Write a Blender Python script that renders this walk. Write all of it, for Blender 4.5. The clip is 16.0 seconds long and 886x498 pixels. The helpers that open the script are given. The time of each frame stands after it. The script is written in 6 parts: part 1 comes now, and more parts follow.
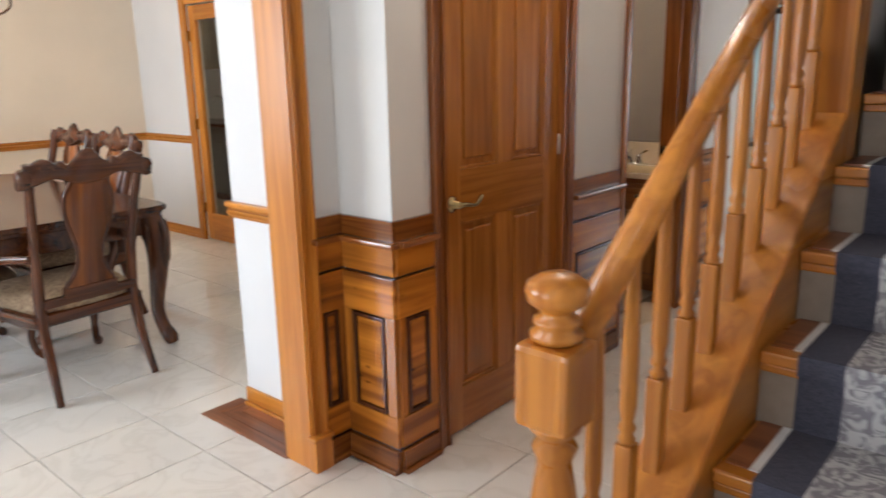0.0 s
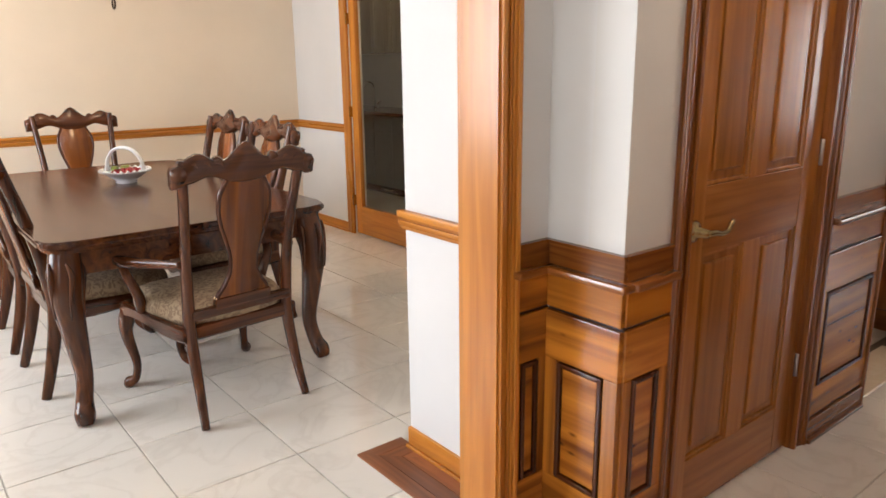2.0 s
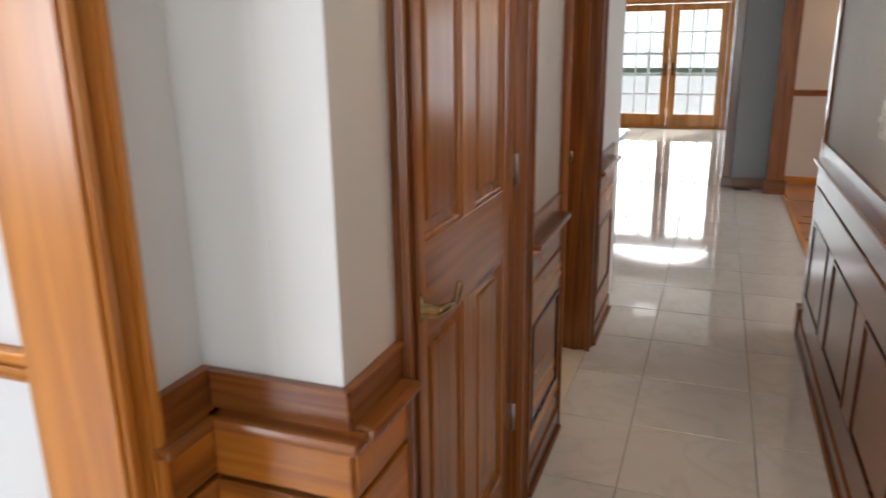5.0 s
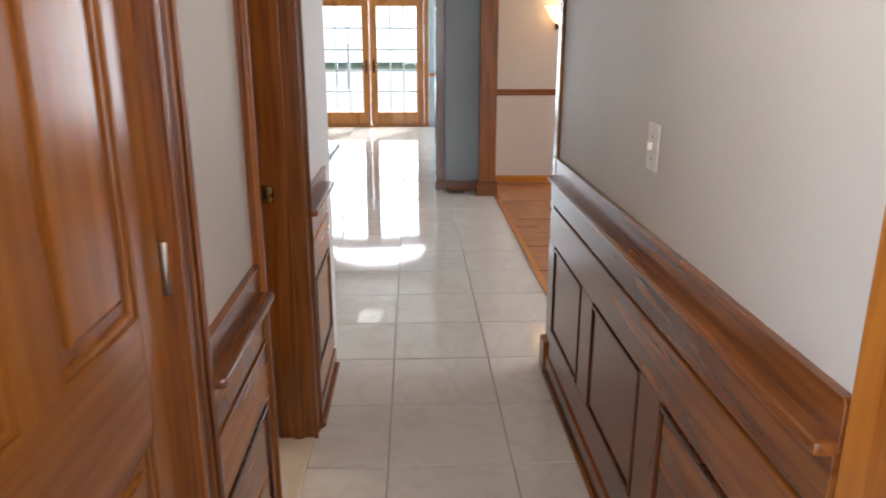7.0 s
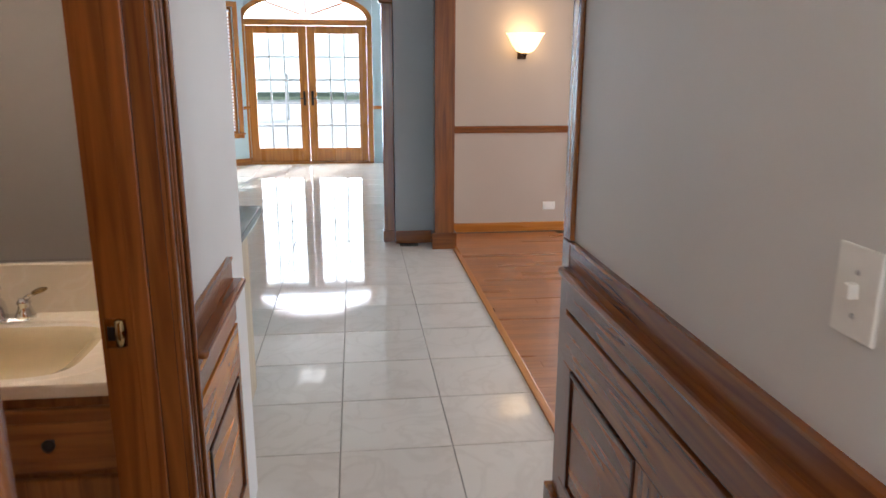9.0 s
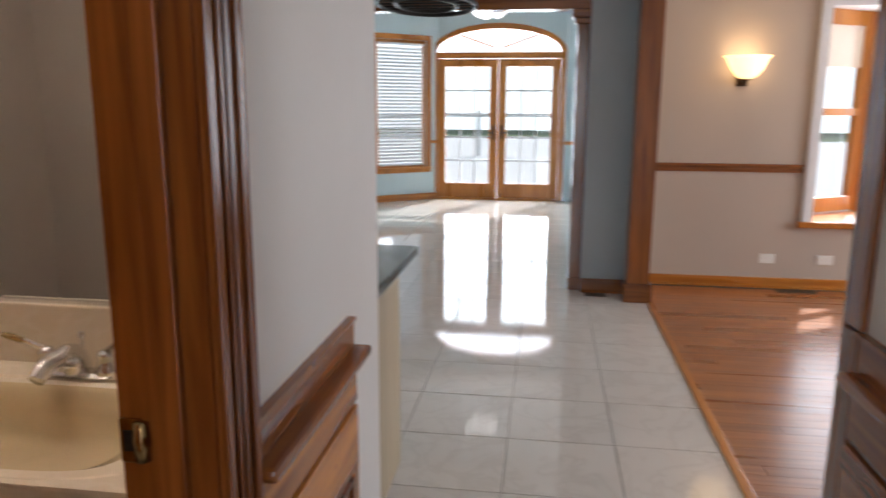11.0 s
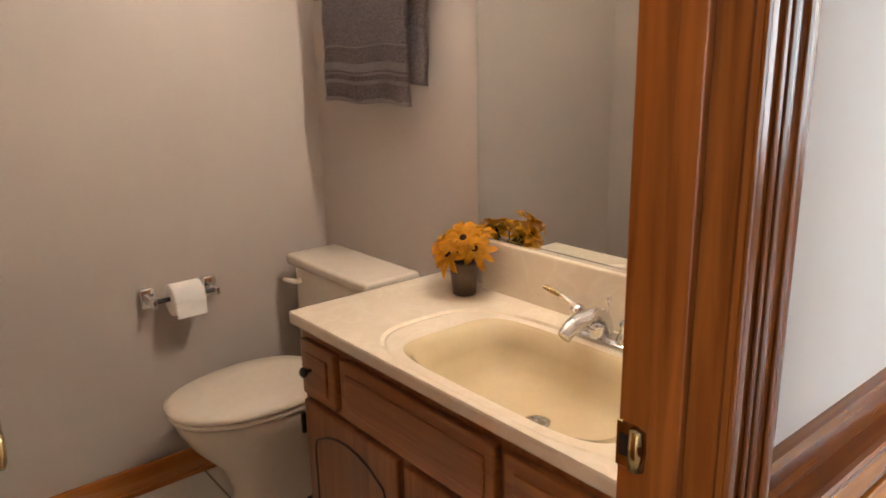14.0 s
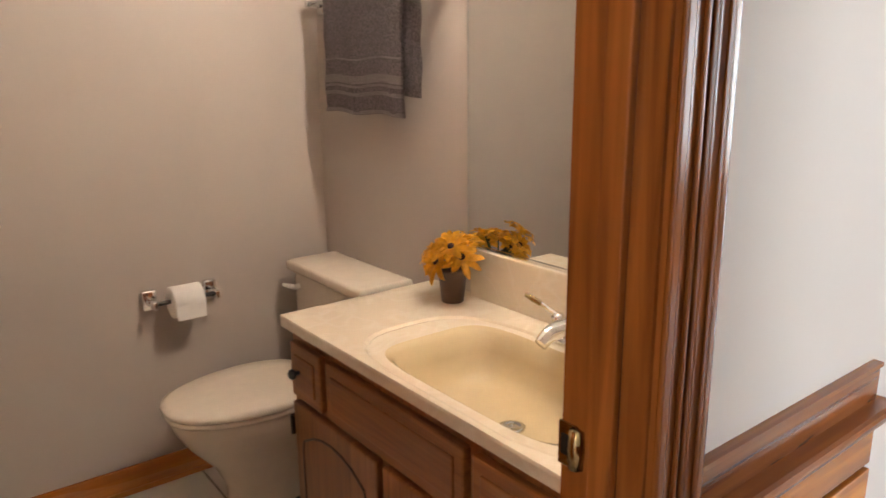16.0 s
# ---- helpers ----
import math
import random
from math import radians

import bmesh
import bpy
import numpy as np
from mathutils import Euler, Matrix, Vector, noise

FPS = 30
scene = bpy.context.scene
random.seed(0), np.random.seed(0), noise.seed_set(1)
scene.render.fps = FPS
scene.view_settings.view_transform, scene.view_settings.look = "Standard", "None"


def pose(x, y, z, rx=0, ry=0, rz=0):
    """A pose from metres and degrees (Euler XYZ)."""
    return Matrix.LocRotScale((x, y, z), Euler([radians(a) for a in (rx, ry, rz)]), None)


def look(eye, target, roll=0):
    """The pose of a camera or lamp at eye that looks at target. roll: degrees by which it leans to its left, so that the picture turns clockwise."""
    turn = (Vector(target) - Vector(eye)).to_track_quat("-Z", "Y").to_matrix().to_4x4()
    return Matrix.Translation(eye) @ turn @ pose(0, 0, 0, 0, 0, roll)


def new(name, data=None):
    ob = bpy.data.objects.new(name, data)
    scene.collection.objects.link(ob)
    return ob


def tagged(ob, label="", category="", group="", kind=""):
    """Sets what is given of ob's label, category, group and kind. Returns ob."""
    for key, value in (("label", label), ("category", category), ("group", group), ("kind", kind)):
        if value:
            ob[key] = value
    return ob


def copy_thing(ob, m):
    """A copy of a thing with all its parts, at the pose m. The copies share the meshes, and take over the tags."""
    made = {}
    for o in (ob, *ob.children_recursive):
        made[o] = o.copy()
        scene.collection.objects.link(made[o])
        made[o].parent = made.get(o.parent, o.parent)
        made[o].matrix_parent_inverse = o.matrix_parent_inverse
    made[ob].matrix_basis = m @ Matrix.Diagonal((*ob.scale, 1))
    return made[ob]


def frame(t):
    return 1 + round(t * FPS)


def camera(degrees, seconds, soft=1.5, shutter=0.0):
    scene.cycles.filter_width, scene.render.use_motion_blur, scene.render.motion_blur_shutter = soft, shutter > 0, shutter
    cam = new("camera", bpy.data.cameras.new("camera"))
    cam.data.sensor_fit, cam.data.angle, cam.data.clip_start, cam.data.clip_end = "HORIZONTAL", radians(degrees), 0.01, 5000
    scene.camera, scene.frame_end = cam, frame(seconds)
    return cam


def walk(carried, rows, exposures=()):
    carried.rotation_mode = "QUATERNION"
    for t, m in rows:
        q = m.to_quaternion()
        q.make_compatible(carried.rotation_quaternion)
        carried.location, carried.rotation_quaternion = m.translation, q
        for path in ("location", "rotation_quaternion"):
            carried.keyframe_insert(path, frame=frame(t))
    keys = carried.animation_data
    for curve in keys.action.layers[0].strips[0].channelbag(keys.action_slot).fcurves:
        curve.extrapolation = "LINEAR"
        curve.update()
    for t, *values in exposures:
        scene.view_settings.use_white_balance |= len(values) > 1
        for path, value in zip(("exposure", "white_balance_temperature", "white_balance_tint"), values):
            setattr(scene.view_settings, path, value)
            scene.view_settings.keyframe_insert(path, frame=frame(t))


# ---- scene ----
cam = camera(63.2, 16.0, shutter=0.5)
PATH = [
    (0, (0.873, 0.871, 1.451), (-0.401, 2.338, 0.976), -1.1),
    (0.5, (0.751, 0.861, 1.474), (-0.637, 2.213, 0.978), -1.4),
    (1, (0.608, 0.908, 1.464), (-0.836, 2.199, 0.965), -1.1),
    (1.5, (0.426, 1.021, 1.468), (-1.056, 2.264, 0.962), -1.2),
    (2, (0.259, 1.101, 1.448), (-1.252, 2.311, 0.945), -0.7),
    (2.5, (0.088, 1.133, 1.456), (-1.414, 2.351, 0.945), -0.9),
    (3, (-0.036, 1.211, 1.446), (-1.486, 2.487, 0.929), -0.7),
    (3.5, (-0.131, 1.352, 1.445), (-1.495, 2.719, 0.925), -0.6),
    (4, (-0.193, 1.461, 1.445), (-1.392, 2.974, 0.922), -0.3),
    (4.5, (-0.287, 1.557, 1.469), (-1.226, 3.237, 0.924), -1.0),
    (5, (-0.336, 1.678, 1.474), (-1.015, 3.479, 0.932), -0.8),
    (5.2, (-0.334, 1.772, 1.492), (-0.959, 3.579, 0.903), -1.4),
    (7.5, (-0.472, 2.767, 1.501), (-0.262, 4.679, 0.953), 0.4),
    (8, (-0.476, 3.05, 1.507), (-0.229, 4.963, 0.978), 0.3),
    (10.5, (-0.43, 4.079, 1.456), (-0.402, 6.035, 1.041), 0.1),
    (11, (-0.424, 4.181, 1.416), (-0.7, 6.124, 1.028), 0.3),
    (11.5, (-0.391, 4.209, 1.424), (-1.003, 6.072, 1.034), -0.8),
    (12, (-0.469, 4.246, 1.429), (-1.282, 6.025, 1.011), -1.2),
    (12.5, (-0.514, 4.265, 1.445), (-1.511, 5.94, 0.995), -1.1),
    (13, (-0.517, 4.312, 1.425), (-1.749, 5.824, 0.982), -1.0),
    (13.5, (-0.491, 4.282, 1.469), (-1.873, 5.642, 0.978), -0.9),
    (14, (-0.47, 4.308, 1.46), (-1.963, 5.536, 0.948), -1.2),
    (14.5, (-0.438, 4.3, 1.501), (-1.97, 5.458, 0.942), -1.1),
    (15, (-0.402, 4.336, 1.5), (-1.97, 5.447, 0.944), -1.2),
    (15.5, (-0.341, 4.289, 1.521), (-1.903, 5.414, 0.978), -1.7),
    (16, (-0.374, 4.35, 1.461), (-1.91, 5.538, 0.981), -0.6),
]
walk(cam, [(t, look(eye, target, roll)) for t, eye, target, roll in PATH],
     [(0, 0.28, 6350, 10), (1.5, 0.28, 6850, 13), (5, 0.10, 6350, 10), (7.5, 0.62, 5950, 10), (8, 0.60, 5900, 10), (10.5, 0.27, 5750, 10), (11.3, 0.15, 6400, 16), (12.0, 0.30, 6800, 20), (12.6, 0.55, 6500, 12), (13.5, 1.2, 6150, 9), (16, 1.24, 6250, 9)])

# ---- world and lights ----
world = bpy.data.worlds.new("sky")
scene.world = world
world.use_nodes = True
_sky = world.node_tree.nodes.new("ShaderNodeTexSky")
_sky.sky_type, _sky.sun_disc = "NISHITA", False
_sky.sun_elevation, _sky.sun_rotation = radians(42), radians(20)
world.node_tree.links.new(_sky.outputs[0], world.node_tree.nodes["Background"].inputs[0])
world.node_tree.nodes["Background"].inputs[1].default_value = 0.12

_sun = new("sun", bpy.data.lights.new("sun", "SUN"))
_sun.data.energy, _sun.data.angle, _sun.data.color = 4.5, radians(0.5), (1, 0.94, 0.86)
_sun.matrix_world = look((0, 0, 10), (-1.2, -3.3, 6.6))


def area(name, eye, target, sx, sy, watts, colour):
    """Daylight lamp that fills a window's opening."""
    ob = new(name, bpy.data.lights.new(name, "AREA"))
    ob.data.shape, ob.data.size, ob.data.size_y = "RECTANGLE", sx, sy
    ob.data.energy, ob.data.color = watts, colour
    ob.matrix_world = look(eye, target)
    return ob


COOL, DAY, WARM = (0.80, 0.89, 1.0), (0.96, 0.98, 1.0), (1.0, 0.72, 0.42)
area("daylight_french_door", (-1.17, 15.75, 1.35), (-1.17, 0, 1.35), 2.3, 2.7, 140, DAY)
area("daylight_kitchen_window", (-3.3, 15.2, 1.45), (-2.3, 13.4, 1.45), 1.0, 2.0, 60, DAY)
area("daylight_dining_window", (-4.0, -1.05, 1.5), (-3.0, 3, 1.1), 1.9, 1.45, 135, COOL)
area("daylight_front_door", (-0.2, -1.75, 1.45), (0.4, 3, 1.1), 1.5, 2.0, 42, (0.90, 0.95, 1.0))
area("daylight_family_window", (5.15, 8.0, 1.5), (0, 8.0, 1.0), 2.6, 1.6, 112, DAY)
area("daylight_bay_window", (2.3, 10.75, 1.35), (2.2, 7, 1.2), 1.2, 1.5, 25, DAY)


def bulb(name, at, watts, colour, radius=0.03):
    ob = new(name, bpy.data.lights.new(name, "POINT"))
    ob.data.energy, ob.data.color, ob.data.shadow_soft_size = watts, colour, radius
    ob.location = at
    return ob


bulb("bulb_sconce", (1.04, 9.97, 1.80), 0.9, WARM, 0.05)
for _k in range(3):
    bulb("bulb_vanity", (-1.78 + 0.17 * _k, 5.52, 2.12), 6.4, (1.0, 0.83, 0.67), 0.03)
bulb("bulb_hall", (-0.35, 3.2, 2.28), 10.5, (1.0, 0.86, 0.70), 0.10)
bulb("bulb_dining", (-3.9, 2.25, 2.22), 30, (1.0, 0.76, 0.48), 0.15)
# unseen fill lamp without a fixture, added to brighten foyer and stairs
bulb("fill_foyer", (0.8, 0.3, 2.30), 11, (1.0, 0.85, 0.66), 0.12)
bulb("bulb_pantry", (-4.6, 5.2, 2.25), 10, (1.0, 0.85, 0.65), 0.1)

# ---- materials ----


def material(name, rough=0.5, metal=0.0, spec=0.5):
    m = bpy.data.materials.new(name)
    m.use_nodes = True
    n, l = m.node_tree.nodes, m.node_tree.links
    b = n["Principled BSDF"]
    b.inputs["Roughness"].default_value = rough
    b.inputs["Metallic"].default_value = metal
    b.inputs["Specular IOR Level"].default_value = spec
    return m, n, l, b


def ramp(n, stops):
    r = n.new("ShaderNodeValToRGB")
    while len(r.color_ramp.elements) < len(stops):
        r.color_ramp.elements.new(0.5)
    for e, (p, c) in zip(r.color_ramp.elements, stops):
        e.position, e.color = p, (*c, 1)
    return r


def coords(n, l, scale, kind="Object"):
    tc, mp = n.new("ShaderNodeTexCoord"), n.new("ShaderNodeMapping")
    mp.inputs["Scale"].default_value = scale
    l.new(tc.outputs[kind], mp.inputs["Vector"])
    return mp


def bump(n, l, b, height, strength, distance=0.002):
    bp = n.new("ShaderNodeBump")
    bp.inputs["Strength"].default_value, bp.inputs["Distance"].default_value = strength, distance
    l.new(height, bp.inputs["Height"])
    l.new(bp.outputs[0], b.inputs["Normal"])


def wood(name, light, dark, axis, rough=0.28, scale=1.0, knots=0.0, coat=0.12):
    """Stained and varnished wood with its grain along an axis."""
    m, n, l, b = material(name, rough)
    b.inputs["Coat Weight"].default_value, b.inputs["Coat Roughness"].default_value = coat, 0.16
    s = [26 * scale] * 3
    s["xyz".index(axis)] = 1.3 * scale
    mp = coords(n, l, s)
    info, off, mul = n.new("ShaderNodeObjectInfo"), n.new("ShaderNodeVectorMath"), n.new("ShaderNodeMath")
    mul.operation, mul.inputs[1].default_value = "MULTIPLY", 37.0
    l.new(info.outputs["Random"], mul.inputs[0])
    l.new(mp.outputs[0], off.inputs[0]), l.new(mul.outputs[0], off.inputs[1])
    a = n.new("ShaderNodeTexNoise")
    a.inputs["Scale"].default_value, a.inputs["Detail"].default_value, a.inputs["Distortion"].default_value = 1.0, 5, 1.1
    l.new(off.outputs[0], a.inputs["Vector"])
    big = n.new("ShaderNodeTexNoise")
    big.inputs["Scale"].default_value, big.inputs["Detail"].default_value = 0.17, 3
    l.new(off.outputs[0], big.inputs["Vector"])
    mid = tuple((p + q) / 2 for p, q in zip(light, dark))
    r = ramp(n, [(0.30, dark), (0.48, mid), (0.66, light)])
    l.new(a.outputs[0], r.inputs[0])
    mx = n.new("ShaderNodeMix")
    mx.data_type, mx.blend_type = "RGBA", "MULTIPLY"
    rb = ramp(n, [(0.32, (0.66, 0.60, 0.55)), (0.62, (1.08, 1.06, 1.0))])
    l.new(big.outputs[0], rb.inputs[0])
    mx.inputs[0].default_value = 0.75
    l.new(r.outputs[0], mx.inputs[6]), l.new(rb.outputs[0], mx.inputs[7])
    out = mx.outputs[2]
    if knots:
        v = n.new("ShaderNodeTexVoronoi")
        v.inputs["Scale"].default_value = 3.2
        ks = [5.0] * 3
        ks["xyz".index(axis)] = 2.0
        km = coords(n, l, ks)
        l.new(km.outputs[0], v.inputs["Vector"])
        rk = ramp(n, [(0.03, (0.16, 0.10, 0.06)), (0.13, (1, 1, 1))])
        l.new(v.outputs["Distance"], rk.inputs[0])
        m2 = n.new("ShaderNodeMix")
        m2.data_type, m2.blend_type = "RGBA", "MULTIPLY"
        m2.inputs[0].default_value = knots
        l.new(out, m2.inputs[6]), l.new(rk.outputs[0], m2.inputs[7])
        out = m2.outputs[2]
    l.new(out, b.inputs["Base Color"])
    rr = n.new("ShaderNodeMapRange")
    rr.inputs[3].default_value, rr.inputs[4].default_value = rough - 0.07, rough + 0.14
    l.new(big.outputs[0], rr.inputs[0]), l.new(rr.outputs[0], b.inputs["Roughness"])
    bump(n, l, b, a.outputs[0], 0.18, 0.0015)
    return m


def paint(name, colour, rough=0.55, vary=0.05, grain=70.0, height=0.12):
    """Rolled wall paint with faint orange peel and soft unevenness."""
    m, n, l, b = material(name, rough, 0, 0.35)
    mp = coords(n, l, (1, 1, 1))
    a = n.new("ShaderNodeTexNoise")
    a.inputs["Scale"].default_value, a.inputs["Detail"].default_value = 1.7, 4
    l.new(mp.outputs[0], a.inputs["Vector"])
    f = n.new("ShaderNodeTexNoise")
    f.inputs["Scale"].default_value, f.inputs["Detail"].default_value = grain, 3
    l.new(mp.outputs[0], f.inputs["Vector"])
    r = ramp(n, [(0.3, tuple(c * (1 - vary) for c in colour)), (0.7, tuple(min(1, c * (1 + vary * 0.5)) for c in colour))])
    l.new(a.outputs[0], r.inputs[0]), l.new(r.outputs[0], b.inputs["Base Color"])
    bump(n, l, b, f.outputs[0], height, 0.001)
    return m


def plain(name, colour, rough=0.4, metal=0.0, vary=0.12, scale=25.0, spec=0.5):
    m, n, l, b = material(name, rough, metal, spec)
    mp = coords(n, l, (1, 1, 1))
    a = n.new("ShaderNodeTexNoise")
    a.inputs["Scale"].default_value, a.inputs["Detail"].default_value = scale, 4
    l.new(mp.outputs[0], a.inputs["Vector"])
    r = ramp(n, [(0.3, tuple(c * (1 - vary) for c in colour)), (0.7, tuple(min(1, c * (1 + vary * 0.4)) for c in colour))])
    l.new(a.outputs[0], r.inputs[0]), l.new(r.outputs[0], b.inputs["Base Color"])
    rr = n.new("ShaderNodeMapRange")
    rr.inputs[3].default_value, rr.inputs[4].default_value = max(0.02, rough - 0.05), rough + 0.08
    l.new(a.outputs[0], rr.inputs[0]), l.new(rr.outputs[0], b.inputs["Roughness"])
    return m


def marble(name, base, vein, rough, scale=3.0, tint=0.06):
    """Polished stone or stone-print tile; each piece has its own cut."""
    m, n, l, b = material(name, rough)
    mp = coords(n, l, (1, 1, 1))
    info, mul, off = n.new("ShaderNodeObjectInfo"), n.new("ShaderNodeMath"), n.new("ShaderNodeVectorMath")
    mul.operation, mul.inputs[1].default_value = "MULTIPLY", 53.0
    l.new(info.outputs["Random"], mul.inputs[0])
    l.new(mp.outputs[0], off.inputs[0]), l.new(mul.outputs[0], off.inputs[1])
    w = n.new("ShaderNodeTexNoise")
    w.inputs["Scale"].default_value, w.inputs["Detail"].default_value, w.inputs["Distortion"].default_value = scale, 7, 1.4
    l.new(off.outputs[0], w.inputs["Vector"])
    cloud = n.new("ShaderNodeTexNoise")
    cloud.inputs["Scale"].default_value, cloud.inputs["Detail"].default_value = scale * 0.8, 3
    l.new(off.outputs[0], cloud.inputs["Vector"])
    r = ramp(n, [(0.44, base), (0.495, vein), (0.55, base)])
    l.new(w.outputs[0], r.inputs[0])
    c = ramp(n, [(0.3, tuple(x * (1 - tint) for x in base)), (0.7, tuple(min(1, x * (1 + tint * 0.5)) for x in base))])
    l.new(cloud.outputs[0], c.inputs[0])
    mx = n.new("ShaderNodeMix")
    mx.data_type = "RGBA"
    mx.inputs[0].default_value = 0.28
    l.new(c.outputs[0], mx.inputs[6]), l.new(r.outputs[0], mx.inputs[7])
    l.new(mx.outputs[2], b.inputs["Base Color"])
    rr = n.new("ShaderNodeMapRange")
    rr.inputs[3].default_value, rr.inputs[4].default_value = rough * 0.6, rough * 1.7
    l.new(cloud.outputs[0], rr.inputs[0]), l.new(rr.outputs[0], b.inputs["Roughness"])
    bump(n, l, b, cloud.outputs[0], 0.05, 0.004)
    return m


def fabric(name, a, c, scale=22.0, rough=0.9, weave=400.0):
    m, n, l, b = material(name, rough, 0, 0.2)
    mp = coords(n, l, (1, 1, 1))
    p = n.new("ShaderNodeTexNoise")
    p.inputs["Scale"].default_value, p.inputs["Detail"].default_value, p.inputs["Distortion"].default_value = scale, 3, 2.6
    l.new(mp.outputs[0], p.inputs["Vector"])
    r = ramp(n, [(0.44, a), (0.50, tuple((x + y) / 2 for x, y in zip(a, c))), (0.56, c)])
    l.new(p.outputs[0], r.inputs[0]), l.new(r.outputs[0], b.inputs["Base Color"])
    w = n.new("ShaderNodeTexNoise")
    w.inputs["Scale"].default_value = weave
    l.new(mp.outputs[0], w.inputs["Vector"])
    bump(n, l, b, w.outputs[0], 0.5, 0.003)
    return m


def glow(name, colour, strength):
    m, n, l, b = material(name, 0.4)
    b.inputs["Base Color"].default_value = (0.9, 0.88, 0.84, 1)
    b.inputs["Emission Color"].default_value = (*colour, 1)
    b.inputs["Emission Strength"].default_value = strength
    return m


def clear_glass(name):
    m = bpy.data.materials.new(name)
    m.use_nodes = True
    n, l = m.node_tree.nodes, m.node_tree.links
    n.remove(n["Principled BSDF"])
    t, g, mx, f = n.new("ShaderNodeBsdfTransparent"), n.new("ShaderNodeBsdfGlossy"), n.new("ShaderNodeMixShader"), n.new("ShaderNodeLayerWeight")
    t.inputs[0].default_value = (0.93, 0.95, 0.94, 1)
    g.inputs["Roughness"].default_value = 0.02
    pw, ad = n.new("ShaderNodeMath"), n.new("ShaderNodeMath")
    pw.operation, pw.inputs[1].default_value = "POWER", 5.0
    ad.operation, ad.inputs[1].default_value, ad.inputs[2].default_value = "MULTIPLY_ADD", 0.9, 0.03
    f.inputs[0].default_value = 0.5
    l.new(f.outputs["Facing"], pw.inputs[0]), l.new(pw.outputs[0], ad.inputs[0])
    l.new(ad.outputs[0], mx.inputs[0]), l.new(t.outputs[0], mx.inputs[1]), l.new(g.outputs[0], mx.inputs[2])
    l.new(mx.outputs[0], n["Material Output"].inputs[0])
    return m


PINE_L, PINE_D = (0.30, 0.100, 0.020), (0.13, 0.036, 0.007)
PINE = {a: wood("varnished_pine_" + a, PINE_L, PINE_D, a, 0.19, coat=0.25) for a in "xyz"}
KNOT = {a: wood("knotty_pine_" + a, (0.60, 0.215, 0.025), (0.16, 0.042, 0.006), a, 0.19, 0.55, 0.9, 0.25) for a in "xyz"}
DOORW = {a: wood("fir_door_" + a, (0.43, 0.168, 0.030), (0.27, 0.090, 0.013), a, 0.20, 1.0, 0, 0.25) for a in "xyz"}
OAK = {a: wood("golden_oak_" + a, (0.60, 0.235, 0.035), (0.42, 0.135, 0.016), a, 0.25, 0.9) for a in "xyz"}
MAHOG = {a: wood("mahogany_" + a, (0.120, 0.034, 0.010), (0.026, 0.007, 0.003), a, 0.17, 0.9, 0, 0.0) for a in "xyz"}
BURL = wood("burl_veneer", (0.30, 0.090, 0.014), (0.10, 0.026, 0.006), "z", 0.22, 0.6, 0, 0.15)
VANITY = {a: wood("oak_cabinet_" + a, (0.34, 0.135, 0.036), (0.19, 0.066, 0.016), a, 0.36, 1.6, 0, 0.1) for a in "xyz"}
FLOORW = wood("laminate_plank", (0.46, 0.180, 0.055), (0.29, 0.098, 0.028), "x", 0.26, 0.7, 0, 0.15)
INLAY = {a: wood("inlay_oak_" + a, (0.32, 0.110, 0.042), (0.15, 0.046, 0.016), a, 0.35, 0.7, 0, 0.2) for a in "xy"}
DARKEDGE = plain("dark_stain_groove", (0.035, 0.014, 0.008), 0.35)
WHITE = paint("white_wall_paint", (0.70, 0.69, 0.68))
CREAM = paint("cream_wall_paint", (0.78, 0.67, 0.54))
HALLW = paint("pale_hall_paint", (0.68, 0.66, 0.63))
TAUPE = paint("taupe_bath_paint", (0.50, 0.44, 0.39), 0.42)
BLUE = paint("pale_blue_paint", (0.60, 0.72, 0.75))
SLATE = paint("slate_grey_paint", (0.42, 0.46, 0.48))
TAN = paint("tan_family_paint", (0.51, 0.425, 0.345))
CEIL = paint("ceiling_paint", (0.82, 0.81, 0.79), 0.8)
TILE = marble("cream_floor_tile", (0.76, 0.71, 0.64), (0.58, 0.52, 0.45), 0.05, 3.2)
BTILE = marble("bath_floor_tile", (0.66, 0.62, 0.55), (0.58, 0.53, 0.46), 0.18, 4.0)
GROUT = plain("sanded_grout", (0.47, 0.43, 0.37), 0.9, 0, 0.2, 90)
BGROUT = plain("dark_bath_grout", (0.15, 0.115, 0.085), 0.9, 0, 0.2, 90)
CULTURED = marble("cultured_marble", (0.72, 0.62, 0.47), (0.82, 0.76, 0.66), 0.12, 6.0, 0.03)
BASIN = plain("ivory_basin", (0.60, 0.48, 0.29), 0.10, 0, 0.03)
CHINA = plain("almond_china", (0.70, 0.62, 0.51), 0.10, 0, 0.03)
BRASS = plain("aged_brass", (0.42, 0.31, 0.15), 0.17, 1.0, 0.35, 60)
CHROME = plain("polished_chrome", (0.75, 0.75, 0.76), 0.08, 1.0, 0.04)
STEEL = plain("satin_steel", (0.45, 0.43, 0.40), 0.35, 1.0)
IRON = plain("black_iron", (0.025, 0.022, 0.02), 0.4, 0.6)
BRONZE = plain("dark_bronze", (0.07, 0.04, 0.025), 0.3, 0.8)
PLASTIC = plain("ivory_plastic", (0.86, 0.84, 0.78), 0.35, 0, 0.03)
PORCELAIN = plain("white_porcelain", (0.82, 0.83, 0.86), 0.12, 0, 0.05)
GLASS = clear_glass("window_glass")
MIRROR, _n, _l, _b = material("silvered_mirror", 0.01, 1.0)
_b.inputs["Base Color"].default_value = (0.86, 0.88, 0.87, 1)
